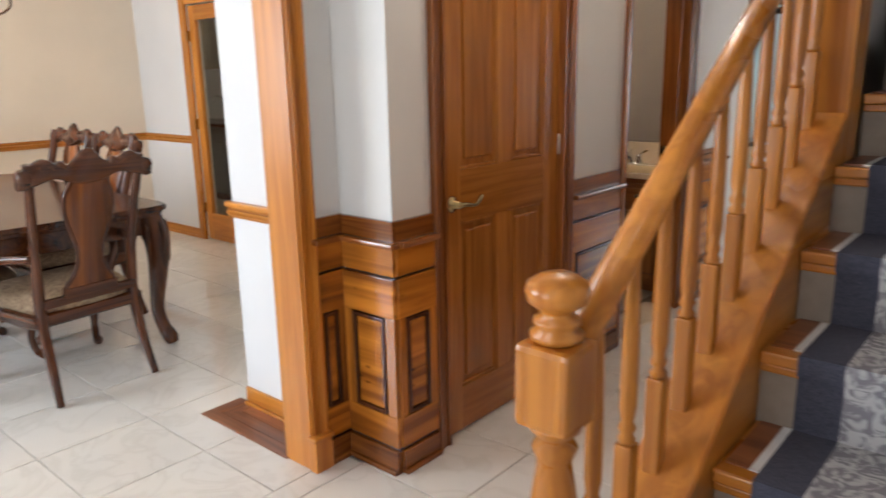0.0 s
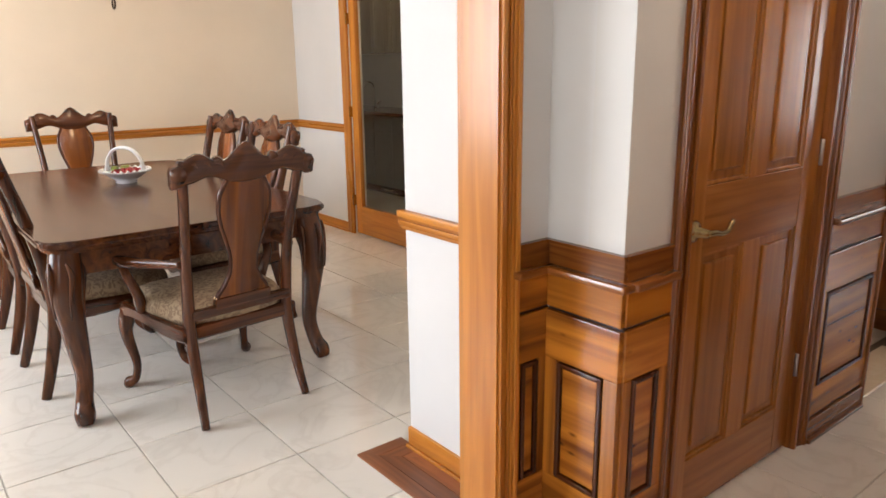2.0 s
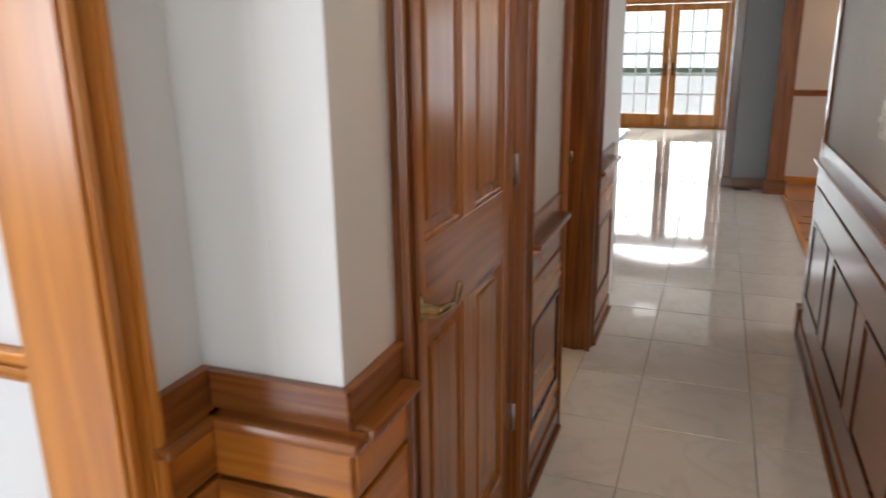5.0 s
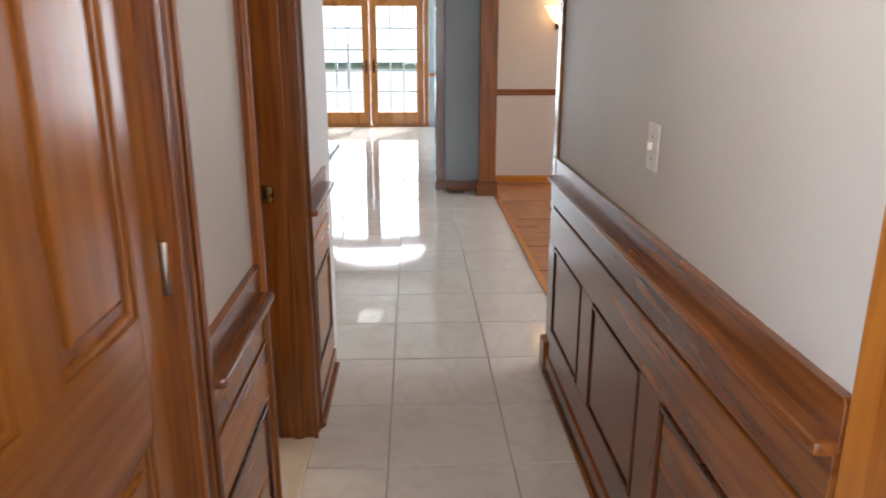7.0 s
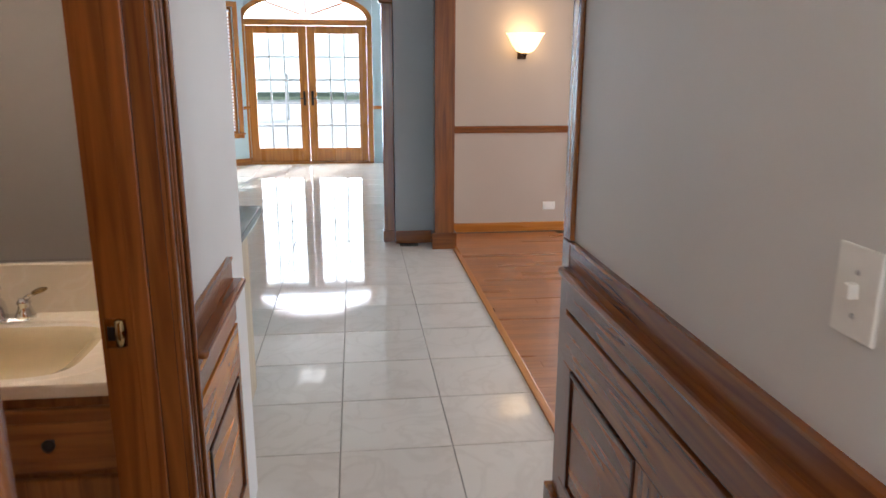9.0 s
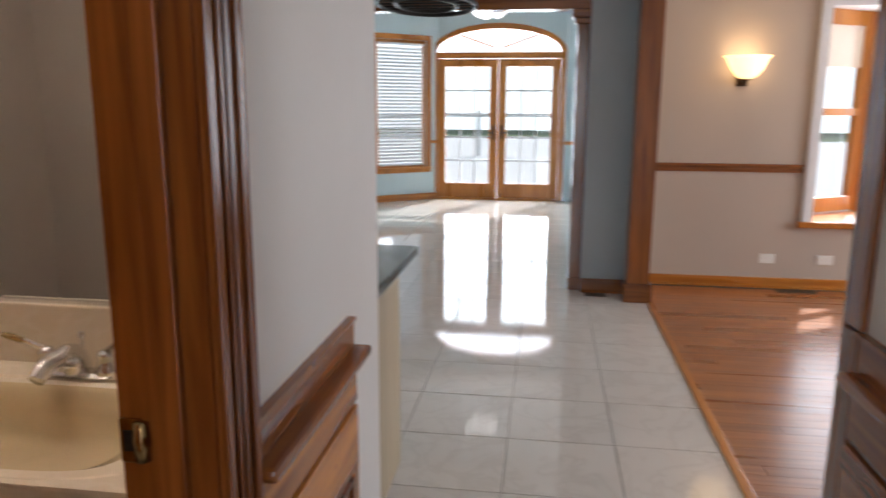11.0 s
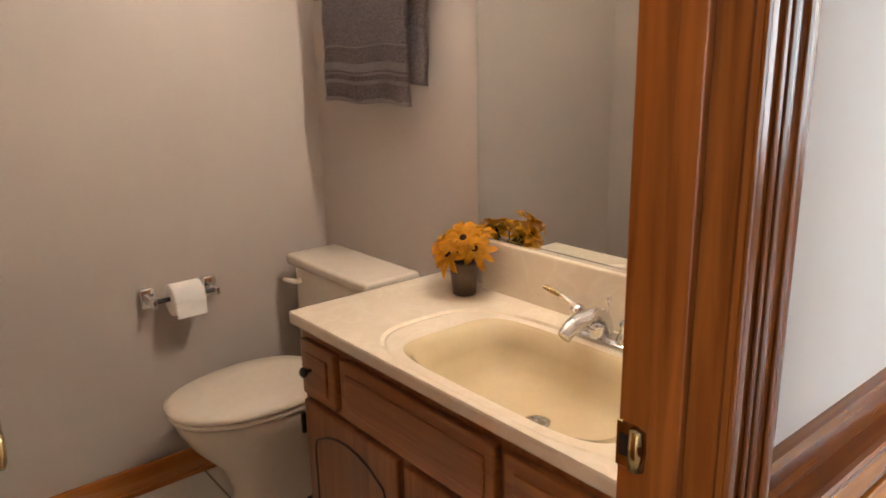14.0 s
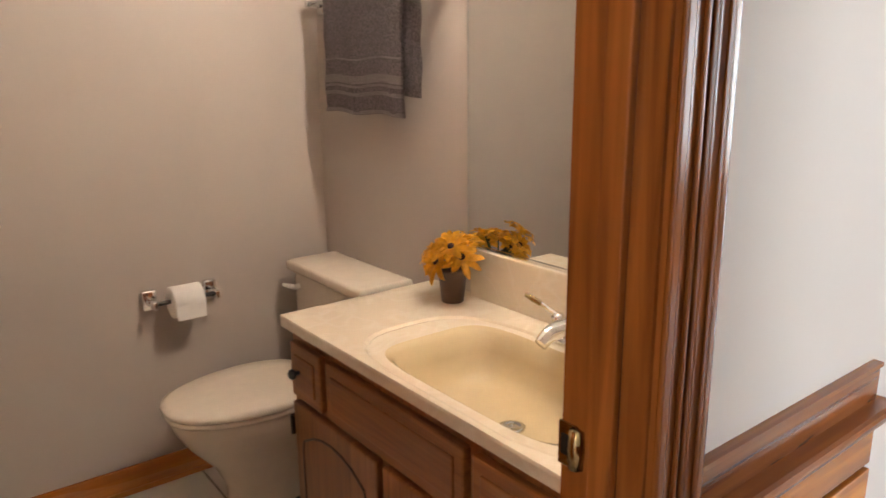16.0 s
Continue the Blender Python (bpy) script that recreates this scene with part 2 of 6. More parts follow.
STONE = plain("dark_green_stone", (0.05, 0.065, 0.06), 0.12, 0, 0.4, 60)
PANTRY = plain("slate_cabinet", (0.13, 0.12, 0.12), 0.4)
UPPER = wood("pickled_cabinet", (0.50, 0.42, 0.29), (0.38, 0.31, 0.20), "z", 0.4)
SEATF = fabric("damask_seat", (0.42, 0.31, 0.20), (0.25, 0.17, 0.11), 26)
TOWEL = fabric("grey_terry", (0.33, 0.285, 0.29), (0.22, 0.19, 0.195), 60, 0.95, 300)
TOWELB = fabric("grey_terry_band", (0.46, 0.41, 0.41), (0.36, 0.31, 0.31), 160, 0.7, 300)
RUNB = fabric("navy_runner_border", (0.045, 0.048, 0.070), (0.085, 0.085, 0.115), 140)
RUNC = fabric("grey_runner_field", (0.46, 0.45, 0.46), (0.22, 0.21, 0.23), 17)
RISER = plain("grey_riser_paint", (0.30, 0.245, 0.20), 0.5)
PAPER = plain("tissue_paper", (0.83, 0.80, 0.76), 0.95, 0, 0.04)
PETAL = plain("sunflower_petal", (1.0, 0.47, 0.014), 0.55, 0, 0.35, 45)
SEED = plain("flower_centre", (0.05, 0.022, 0.01), 0.9)
LEAF = plain("silk_leaf", (0.055, 0.085, 0.02), 0.6, 0, 0.4)
POT = plain("brown_pot", (0.07, 0.038, 0.025), 0.55)
BERRY = plain("red_berry", (0.28, 0.012, 0.02), 0.25, 0, 0.5)
GRAPE = plain("green_grape", (0.20, 0.26, 0.06), 0.3)
SHADE = glow("lit_sconce_glass", (1.0, 0.60, 0.22), 2.2)
BULBG = glow("lit_bulb_glass", (1.0, 0.80, 0.58), 4.0)
FANGL = glow("frosted_fan_shade", (1.0, 0.97, 0.92), 2.0)
WHITEP = plain("white_trim_paint", (0.80, 0.80, 0.80), 0.35, 0, 0.04)
BLIND = plain("white_blind", (0.78, 0.80, 0.82), 0.5, 0, 0.03)
DECK = plain("pale_patio", (0.72, 0.71, 0.69), 0.8, 0, 0.3)
LAWN = plain("lawn", (0.07, 0.11, 0.035), 0.95, 0, 0.5, 3)
BACKDROP = glow("backdrop_glow", (0.97, 0.99, 1.0), 1.3)
VENT = plain("register_metal", (0.10, 0.075, 0.055), 0.45, 0.5)

# ---- mesh helpers ----


def box(bm, x0, x1, y0, y1, z0, z1, bevel=0.0):
    m = Matrix.Translation(((x0 + x1) / 2, (y0 + y1) / 2, (z0 + z1) / 2)) @ Matrix.Diagonal((abs(x1 - x0), abs(y1 - y0), abs(z1 - z0), 1))
    made = bmesh.ops.create_cube(bm, size=1, matrix=m)
    if bevel:
        edges = list({e for v in made["verts"] for e in v.link_edges})
        bmesh.ops.bevel(bm, geom=edges, offset=bevel, segments=2, affect="EDGES", profile=0.6)
    return bm


def boxes(*rows, bevel=0.0):
    bm = bmesh.new()
    for r in rows:
        box(bm, *r, bevel=bevel)
    return bm


def part(name, bm, mat, parent=None, label="", smooth=False, at=None):
    me = bpy.data.meshes.new(name)
    bmesh.ops.recalc_face_normals(bm, faces=bm.faces)
    bm.to_mesh(me)
    bm.free()
    me.materials.append(mat)
    if smooth:
        for p in me.polygons:
            p.use_smooth = True
    ob = new(name, me)
    if parent:
        ob.parent = parent
    if at is not None:
        ob.matrix_basis = at
    return tagged(ob, label)


def thing(name, label, category, group="", kind="", at=None):
    ob = new(name)
    if at is not None:
        ob.matrix_basis = at
    return tagged(ob, label, category, group, kind)


def setting(name, bm, mat, label, category):
    return tagged(part(name, bm, mat), label, category, "", "structure")


def lathe(profile, n=24, bm=None, m=Matrix()):
    """Turned shape from rows of (radius, height)."""
    bm = bm or bmesh.new()
    rings = []
    for r, z in profile:
        rings.append([bm.verts.new(m @ Vector((max(r, 1e-4) * math.cos(2 * math.pi * k / n), max(r, 1e-4) * math.sin(2 * math.pi * k / n), z))) for k in range(n)])
    for a, b in zip(rings, rings[1:]):
        for k in range(n):
            bm.faces.new((a[k], a[(k + 1) % n], b[(k + 1) % n], b[k]))
    bm.faces.new(rings[0][::-1]), bm.faces.new(rings[-1])
    return bm


def sweep(path, radii, n=10, bm=None, flat=1.0):
    """Round bar along a path with a radius at each point."""
    bm = bm or bmesh.new()
    rings = []
    for i, p in enumerate(path):
        a, b = Vector(path[max(0, i - 1)]), Vector(path[min(len(path) - 1, i + 1)])
        d = (b - a).normalized()
        u = d.cross(Vector((0.13, 0.99, 0.05))).normalized()
        v = d.cross(u)
        r = radii[i] if isinstance(radii, (list, tuple)) else radii
        rings.append([bm.verts.new(Vector(p) + u * r * math.cos(2 * math.pi * k / n) + v * r * flat * math.sin(2 * math.pi * k / n)) for k in range(n)])
    for a, b in zip(rings, rings[1:]):
        for k in range(n):
            bm.faces.new((a[k], a[(k + 1) % n], b[(k + 1) % n], b[k]))
    bm.faces.new(rings[0][::-1]), bm.faces.new(rings[-1])
    return bm


def smoothpath(pts, steps=6):
    """Catmull-Rom points, with a radius as fourth number."""
    out = []
    P = [pts[0], *pts, pts[-1]]
    for i in range(1, len(P) - 2):
        for k in range(steps):
            t = k / steps
            out.append([0.5 * (2 * b + (c - a) * t + (2 * a - 5 * b + 4 * c - d) * t * t + (3 * b - a - 3 * c + d) * t ** 3) for a, b, c, d in zip(P[i - 1], P[i], P[i + 1], P[i + 2])])
    out.append(list(pts[-1]))
    return [p[:3] for p in out], [p[3] for p in out]


def limb(pts, n=10, flat=1.0, bm=None):
    a, b = smoothpath(pts)
    return sweep(a, b, n, bm, flat)


def slab(columns, thick, bulge=None):
    """Upright shape from columns of (u, low, high) in x and z, with thickness along y."""
    bm = bmesh.new()
    front, back = [], []
    for u, lo, hi in columns:
        o = bulge(u) if bulge else 0
        rows = [(lo, 0.35), (lo + (hi - lo) * 0.15, 1), (lo + (hi - lo) * 0.85, 1), (hi, 0.35)]
        front.append([bm.verts.new((u, o - thick / 2 * k, z)) for z, k in rows])
        back.append([bm.verts.new((u, o + thick / 2 * k, z)) for z, k in rows])
    for S in (front, back):
        for a, b in zip(S, S[1:]):
            for k in range(3):
                bm.faces.new((a[k], a[k + 1], b[k + 1], b[k]))
    for i in range(len(front) - 1):
        for k in (0, 3):
            bm.faces.new((front[i][k], front[i + 1][k], back[i + 1][k], back[i][k]))
    for i in (0, -1):
        for k in range(3):
            bm.faces.new((front[i][k], front[i][k + 1], back[i][k + 1], back[i][k]))
    return bm


def frame_at(origin, along):
    """Local frame of a wall: x along it, y out of it into the room, z up. along: the wall's heading, with the room on its left side."""
    u = Vector((*along, 0)).normalized()
    w = Vector((-u.y, u.x, 0))
    m = Matrix.Identity(4)
    for k in range(3):
        m[k][0], m[k][1], m[k][2], m[k][3] = u[k], w[k], (0, 0, 1)[k], origin[k]
    return m


# ---- walls ----
H = 2.60
setting("wall_closet_front", boxes((-1.25, -0.97, 2.59, 2.70, 0, H)), WHITE, "white painted closet wall end above pine wainscot", "wall")
setting("wall_dining_stub", boxes((-1.80, -1.25, 2.58, 2.70, 0, H)), WHITE, "white painted stub wall with a pine chair rail", "wall")
setting("wall_foyer_return", boxes((-1.25, -1.12, 2.40, 2.59, 0, H)), WHITE, "white painted return wall beside the cased opening", "wall")
setting("wall_closet_side", boxes((-1.80, -1.68, 2.70, 3.80, 0, H)), WHITE, "white painted closet side wall", "wall")
hall_l = setting("wall_hall_closet", boxes((-0.97, -0.85, 2.59, 2.865, 0, H), (-0.97, -0.85, 3.675, 4.266, 0, H), (-0.97, -0.85, 5.03, 5.97, 0, H),
                                     (-0.97, -0.85, 2.865, 3.675, 2.05, H), (-0.97, -0.85, 4.266, 5.03, 2.05, H)), HALLW, "pale painted hall wall with two doorways", "wall")
setting("wall_hall_stairs", boxes((0.175, 0.295, 3.35, 5.62, 0, 4.4)), HALLW, "pale painted hall wall beside the stairs", "wall")
setting("wall_header", boxes((0.175, 0.295, 5.64, 9.50, 2.25, H)), HALLW, "painted header over the family room opening", "wall")
setting("wall_dining_west", boxes((-6.08, -5.96, -1.0, 4.48, 0, H)), CREAM, "cream painted dining room wall with chair rail", "wall")
setting("wall_dining_north", boxes((-5.96, -5.02, 4.36, 4.48, 0, H), (-4.06, -3.02, 4.36, 4.48, 0, H), (-5.02, -4.06, 4.36, 4.48, 2.06, H)), WHITE, "white painted dining wall with a glazed door", "wall")
setting("wall_dining_south", boxes((-5.96, -5.0, -1.0, -0.88, 0, H), (-2.8, -1.25, -1.0, -0.88, 0, H), (-5.0, -2.8, -1.0, -0.88, 0, 0.75), (-5.0, -2.8, -1.0, -0.88, 2.25, H)), CREAM, "cream painted dining wall with a wide window", "wall")
setting("wall_foyer_south", boxes((-1.25, -1.05, -1.6, -1.48, 0, H), (0.45, 3.0, -1.6, -1.48, 0, H), (-1.05, 0.45, -1.6, -1.48, 2.35, H), (-1.37, -1.25, -1.6, -0.2, 0, H)), WHITE, "white painted entrance wall", "wall")
setting("wall_foyer_east", boxes((2.9, 3.02, -1.48, 1.9, 0, H), (1.35, 3.02, 1.9, 2.02, 0, H)), WHITE, "white painted foyer side wall", "wall")
setting("wall_stair_east", boxes((1.35, 1.47, 2.02, 5.67, 0, 4.4), (0.295, 1.35, 5.50, 5.62, 0, 4.4)), WHITE, "white painted stair wall", "wall")
setting("wall_bath_west", boxes((-3.02, -2.90, 3.80, 5.83, 0, H)), TAUPE, "taupe painted bathroom wall with a paper holder", "wall")
setting("wall_bath_north", boxes((-2.90, -0.975, 5.713, 5.83, 0, H)), TAUPE, "taupe painted bathroom wall with mirror and towel bar", "wall")
setting("wall_bath_south", boxes((-2.90, -0.975, 3.80, 3.92, 0, H)), TAUPE, "taupe painted bathroom wall", "wall")
setting("wall_bath_east", boxes((-0.985, -0.972, 3.92, 4.264, 0, H), (-0.985, -0.972, 5.05, 5.713, 0, H), (-0.985, -0.972, 4.264, 5.05, 2.07, H)), TAUPE, "taupe painted bathroom door wall", "wall")
setting("wall_pantry", boxes((-8.2, -3.6, 6.25, 6.37, 0, H), (-8.2, -8.08, 4.48, 6.25, 0, H), (-8.2, -6.0, 4.36, 4.48, 0, H), (-3.72, -3.6, 4.48, 6.25, 0, H)), WHITE, "pale pantry walls behind the glazed door", "wall")
setting("wall_kitchen_west", boxes((-5.2, -5.08, 5.97, 13.2, 0, 2.8), (-5.08, -3.02, 6.40, 6.52, 0, 2.8), (-3.02, -0.97, 5.84, 5.97, 0, 2.8)), BLUE, "pale blue kitchen walls", "wall")
setting("wall_kitchen_north", boxes((-2.20, -2.10, 15.33, 15.45, 0, 2.8), (-0.16, 0.30, 15.33, 15.45, 0, 2.8), (0.18, 0.30, 9.85, 15.33, 0, 2.8)), BLUE, "pale blue breakfast room wall around french doors", "wall")
setting("wall_family_post", boxes((-0.13, 0.20, 9.75, 9.87, 0, H)), SLATE, "slate grey painted wall end between posts", "wall")
setting("wall_family_north", boxes((0.20, 1.60, 10.12, 10.24, 0, H), (3.0, 5.0, 10.12, 10.24, 0, H), (1.60, 3.0, 10.12, 10.24, 0, 0.545), (1.60, 3.0, 10.12, 10.24, 2.2, H), (0.20, 0.32, 9.6, 10.12, 0, H)), TAN, "tan painted family room wall with chair rail", "wall")
setting("wall_family_east", boxes((5.0, 5.12, 5.55, 6.7, 0, H), (5.0, 5.12, 9.3, 10.24, 0, H), (5.0, 5.12, 6.7, 9.3, 0, 0.7), (5.0, 5.12, 6.7, 9.3, 2.3, H), (1.47, 5.0, 5.55, 5.67, 0, H)), TAN, "tan painted family room walls", "wall")
setting("ceiling", boxes((-6.1, 0.27, -1.7, 9.80, H, H + 0.1), (-8.2, -6.1, 4.36, 6.37, H, H + 0.1), (0.27, 3.1, -1.7, 2.0, H, H + 0.1), (0.27, 5.2, 5.67, 10.3, H, H + 0.1)), CEIL, "flat white ceiling over hall and rooms", "ceiling")
setting("ceiling_kitchen", boxes((-5.3, 0.3, 9.80, 15.5, 2.8, 2.9), (-5.3, 0.3, 9.80, 9.82, H, 2.8)), CEIL, "white breakfast room ceiling", "ceiling")
setting("ceiling_stairs", boxes((0.15, 1.5, 2.0, 5.7, 4.4, 4.5), (0.15, 1.5, 1.98, 2.0, 2.6, 4.4), (0.13, 0.15, 2.0, 3.35, 2.6, 4.4)), CEIL, "stairwell ceiling", "ceiling")

# angled bay wall with its window, kitchen
bay = frame_at((-2.10, 15.33, 0), (-0.78, -0.63))
b = setting("wall_bay", boxes((0, 0.20, -0.12, 0, 0, 2.8), (1.05, 3.2, -0.12, 0, 0, 2.8), (0.20, 1.05, -0.12, 0, 0, 0.50), (0.20, 1.05, -0.12, 0, 2.38, 2.8)), BLUE, "pale blue angled bay wall with window", "wall")
b.matrix_basis = bay


def sash_window(name, m, x0, x1, z0, z1, label, blinds=False, kind="structure"):
    """Wood-cased window in a local wall frame."""
    w = thing(name, label, "window", "", kind, m)
    c = 0.075
    part("casing", boxes((x0 - c, x0, 0, 0.022, z0 - c, z1 + c), (x1, x1 + c, 0, 0.022, z0 - c, z1 + c), (x0, x1, 0, 0.022, z1, z1 + c), (x0, x1, 0, 0.022, z0 - c, z0), bevel=0.004), OAK["z"], w)
    part("window_sill", boxes((x0 - c, x1 + c, 0.022, 0.06, z0 - 0.02, z0 + 0.008), bevel=0.005), OAK["x"], w)
    f = 0.045
    part("window_frame", boxes((x0, x0 + f, -0.08, -0.03, z0, z1), (x1 - f, x1, -0.08, -0.03, z0, z1), (x0 + f, x1 - f, -0.08, -0.03, z1 - f, z1), (x0 + f, x1 - f, -0.08, -0.03, z0, z0 + f)), OAK["z"], w)
    p = part("pane", boxes((x0 + f, x1 - f, -0.062, -0.056, z0 + f, z1 - f)), GLASS, w)
    p.visible_shadow = False
    if blinds:
        n = int((z1 - z0 - 0.12) / 0.05)
        me = None
        for k in range(n):
            z = z0 + 0.05 + 0.05 * k
            ob = part("blind_slat", boxes((x0 + f + 0.005, x1 - f - 0.005, -0.025, -0.022, -0.018, 0.018)), BLIND, w) if me is None else new("blind_slat", me)
            me = ob.data
            ob.parent = w
            ob.matrix_basis = Matrix.Translation((0, 0, z))
        part("blind_rail", boxes((x0 + f, x1 - f, -0.045, -0.01, z1 - f - 0.035, z1 - f), bevel=0.004), BLIND, w)
    return w


sash_window("window_1", bay, 0.20, 1.05, 0.50, 2.38, "oak-framed breakfast room window with white mini blinds", True)
win2 = frame_at((-5.0, -0.88, 0), (1, 0))
sash_window("window_2", win2, 0, 2.2, 0.75, 2.25, "wide oak-framed dining room window")
sash_window("window_3", frame_at((5.0, 6.7, 0), (0, 1)), 0, 2.6, 0.7, 2.3, "wide family room window")

# ---- floors ----
T = 0.457
floor = setting("floor", boxes((-6.1, 0.36, -1.7, 15.5, -0.12, -0.006), (-8.2, -6.1, 4.36, 6.4, -0.12, -0.004), (0.36, 3.1, -1.7, 5.6, -0.12, -0.006)), GROUT, "cream polished tile floor with thin grout joints", "floor")
wood_floor = setting("floor_family", boxes((0.36, 5.1, 5.6, 10.2, -0.12, -0.012)), DARKEDGE, "warm laminate plank floor in the family room", "floor")
bath_floor = setting("floor_bath", boxes((-2.90, -0.90, 3.92, 5.713, -0.004, 0.0)), BGROUT, "small cream bathroom floor tiles", "floor")
setting("floor_edge", boxes((0.345, 0.385, 5.645, 9.60, -0.01, 0.010), bevel=0.004), OAK["y"], "oak reducer strip between tile and plank floor", "trim")
setting("ground", boxes((-80, 80, -80, 200, -0.5, -0.3)), LAWN, "lawn outside the house", "ground")
# emissive sheet standing in for the blown-out daylight behind the panes
setting("backdrop", boxes((-60, 60, 60.0, 60.2, -0.3, 9.0)), BACKDROP, "glowing backdrop sheet for the bright distance beyond the garden", "backdrop")
setting("patio", boxes((-12, 14, 15.5, 40.0, -0.29, -0.10)), DECK, "pale concrete patio outside the french doors", "patio")

# ---- garden behind the french doors ----
FENCEW = plain("weathered_fence", (0.74, 0.72, 0.68), 0.85, 0, 0.3, 8)
fence = thing("garden_fence", "pale weathered post and rail fence behind the patio", "fence")
for k in range(4):
    part("post", boxes((-6.0 + 3.4 * k, -5.90 + 3.4 * k, 27.0, 27.10, -0.10, 1.32), bevel=0.008), FENCEW, fence)
for z in (0.45, 1.10):
    part("rail", boxes((-6.1, 4.5, 26.96, 27.0, z, z + 0.06), bevel=0.005), FENCEW, fence)

# ---- wainscot ----


def wainscot(name, origin, along, length, panels, label, start_cap=0.0, end_cap=0.0, lead=0.0, tall=1.0, boards=None):
    """Panelled dado with cap board, nosing, two rails, panels and base."""
    w = thing(name, label, "wainscot", "", "structure", frame_at(origin, along) @ Matrix.Diagonal((1, 1, tall, 1)))
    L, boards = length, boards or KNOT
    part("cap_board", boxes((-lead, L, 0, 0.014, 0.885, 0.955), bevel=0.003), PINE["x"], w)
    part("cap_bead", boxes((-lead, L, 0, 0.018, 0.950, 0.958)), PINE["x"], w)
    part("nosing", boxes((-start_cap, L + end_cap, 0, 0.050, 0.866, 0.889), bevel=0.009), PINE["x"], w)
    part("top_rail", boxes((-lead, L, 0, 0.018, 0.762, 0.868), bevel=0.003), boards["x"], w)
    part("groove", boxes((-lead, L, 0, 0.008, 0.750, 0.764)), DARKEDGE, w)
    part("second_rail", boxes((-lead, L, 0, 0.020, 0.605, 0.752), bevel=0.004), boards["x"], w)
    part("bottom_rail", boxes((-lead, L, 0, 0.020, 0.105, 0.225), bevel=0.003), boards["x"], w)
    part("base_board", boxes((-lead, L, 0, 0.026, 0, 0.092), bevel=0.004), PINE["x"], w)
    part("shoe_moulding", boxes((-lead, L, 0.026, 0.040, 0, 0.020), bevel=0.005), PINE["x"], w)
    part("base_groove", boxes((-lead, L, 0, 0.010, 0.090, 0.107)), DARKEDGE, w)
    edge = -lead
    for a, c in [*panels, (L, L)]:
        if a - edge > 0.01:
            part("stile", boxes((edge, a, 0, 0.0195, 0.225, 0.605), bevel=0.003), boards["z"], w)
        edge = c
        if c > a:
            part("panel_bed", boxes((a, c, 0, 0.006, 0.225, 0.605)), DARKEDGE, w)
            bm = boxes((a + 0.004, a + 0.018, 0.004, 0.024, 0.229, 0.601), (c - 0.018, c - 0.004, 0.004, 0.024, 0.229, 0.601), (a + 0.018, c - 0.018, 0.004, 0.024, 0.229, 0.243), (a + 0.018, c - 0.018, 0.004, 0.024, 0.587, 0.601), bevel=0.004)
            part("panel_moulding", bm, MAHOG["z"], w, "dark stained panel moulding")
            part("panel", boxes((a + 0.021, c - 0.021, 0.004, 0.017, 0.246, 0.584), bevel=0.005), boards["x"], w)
    return w


# headings keep the room on the left
wainscot("wainscot_return", (-1.12, 2.59, 0), (0, -1), 0.155, [(0.045, 0.12)], "knotty pine wainscot beside the cased opening")
wainscot("wainscot_corner", (-0.85, 2.59, 0), (-1, 0), 0.25, [(0.035, 0.205)], "knotty pine wainscot on the closet wall end", 0.042, 0.0, 0.0135)
wainscot("wainscot_closet", (-0.85, 2.79, 0), (0, -1), 0.20, [(0.04, 0.165)], "narrow knotty pine wainscot beside the closet door")
wainscot("wainscot_hall", (-0.85, 4.244, 0), (0, -1), 0.489, [(0.04, 0.45)], "knotty pine wainscot between two doors")
wainscot("wainscot_hall_end", (-0.85, 5.68, 0), (0, -1), 0.57, [(0.05, 0.50)], "knotty pine wainscot at the hall's kitchen end", 0.02)
# same finish as the others; darker PINE boards carry this side's shade
wainscot("wainscot_stairs", (0.175, 3.42, 0), (0, 1), 2.135, [(0.15, 0.689), (0.85, 1.384), (1.548, 2.063)], "pine wainscot along the stair wall, its shade put into darker boards", 0, 0, 0, 1.052, PINE)


# ---- doors and casings ----
def casing_strip(name, m, w, h, mat, label, parent=None, side=1):
    """Moulded casing of width w: flat, two beads and a back band."""
    bm = boxes((0, w, 0, 0.012, 0, h))
    box(bm, 0, 0.016, 0.012, 0.020, 0, h, 0.003)
    box(bm, w * 0.45, w * 0.45 + 0.008, 0.012, 0.018, 0, h, 0.003)
    box(bm, w * 0.62, w, 0.012, 0.022, 0, h, 0.004)
    box(bm, w - 0.015, w, 0.022, 0.030, 0, h, 0.004)
    ob = part(name, bm, mat, parent, label)
    ob.matrix_basis = m @ Matrix.Diagonal((side, 1, 1, 1))
    return ob


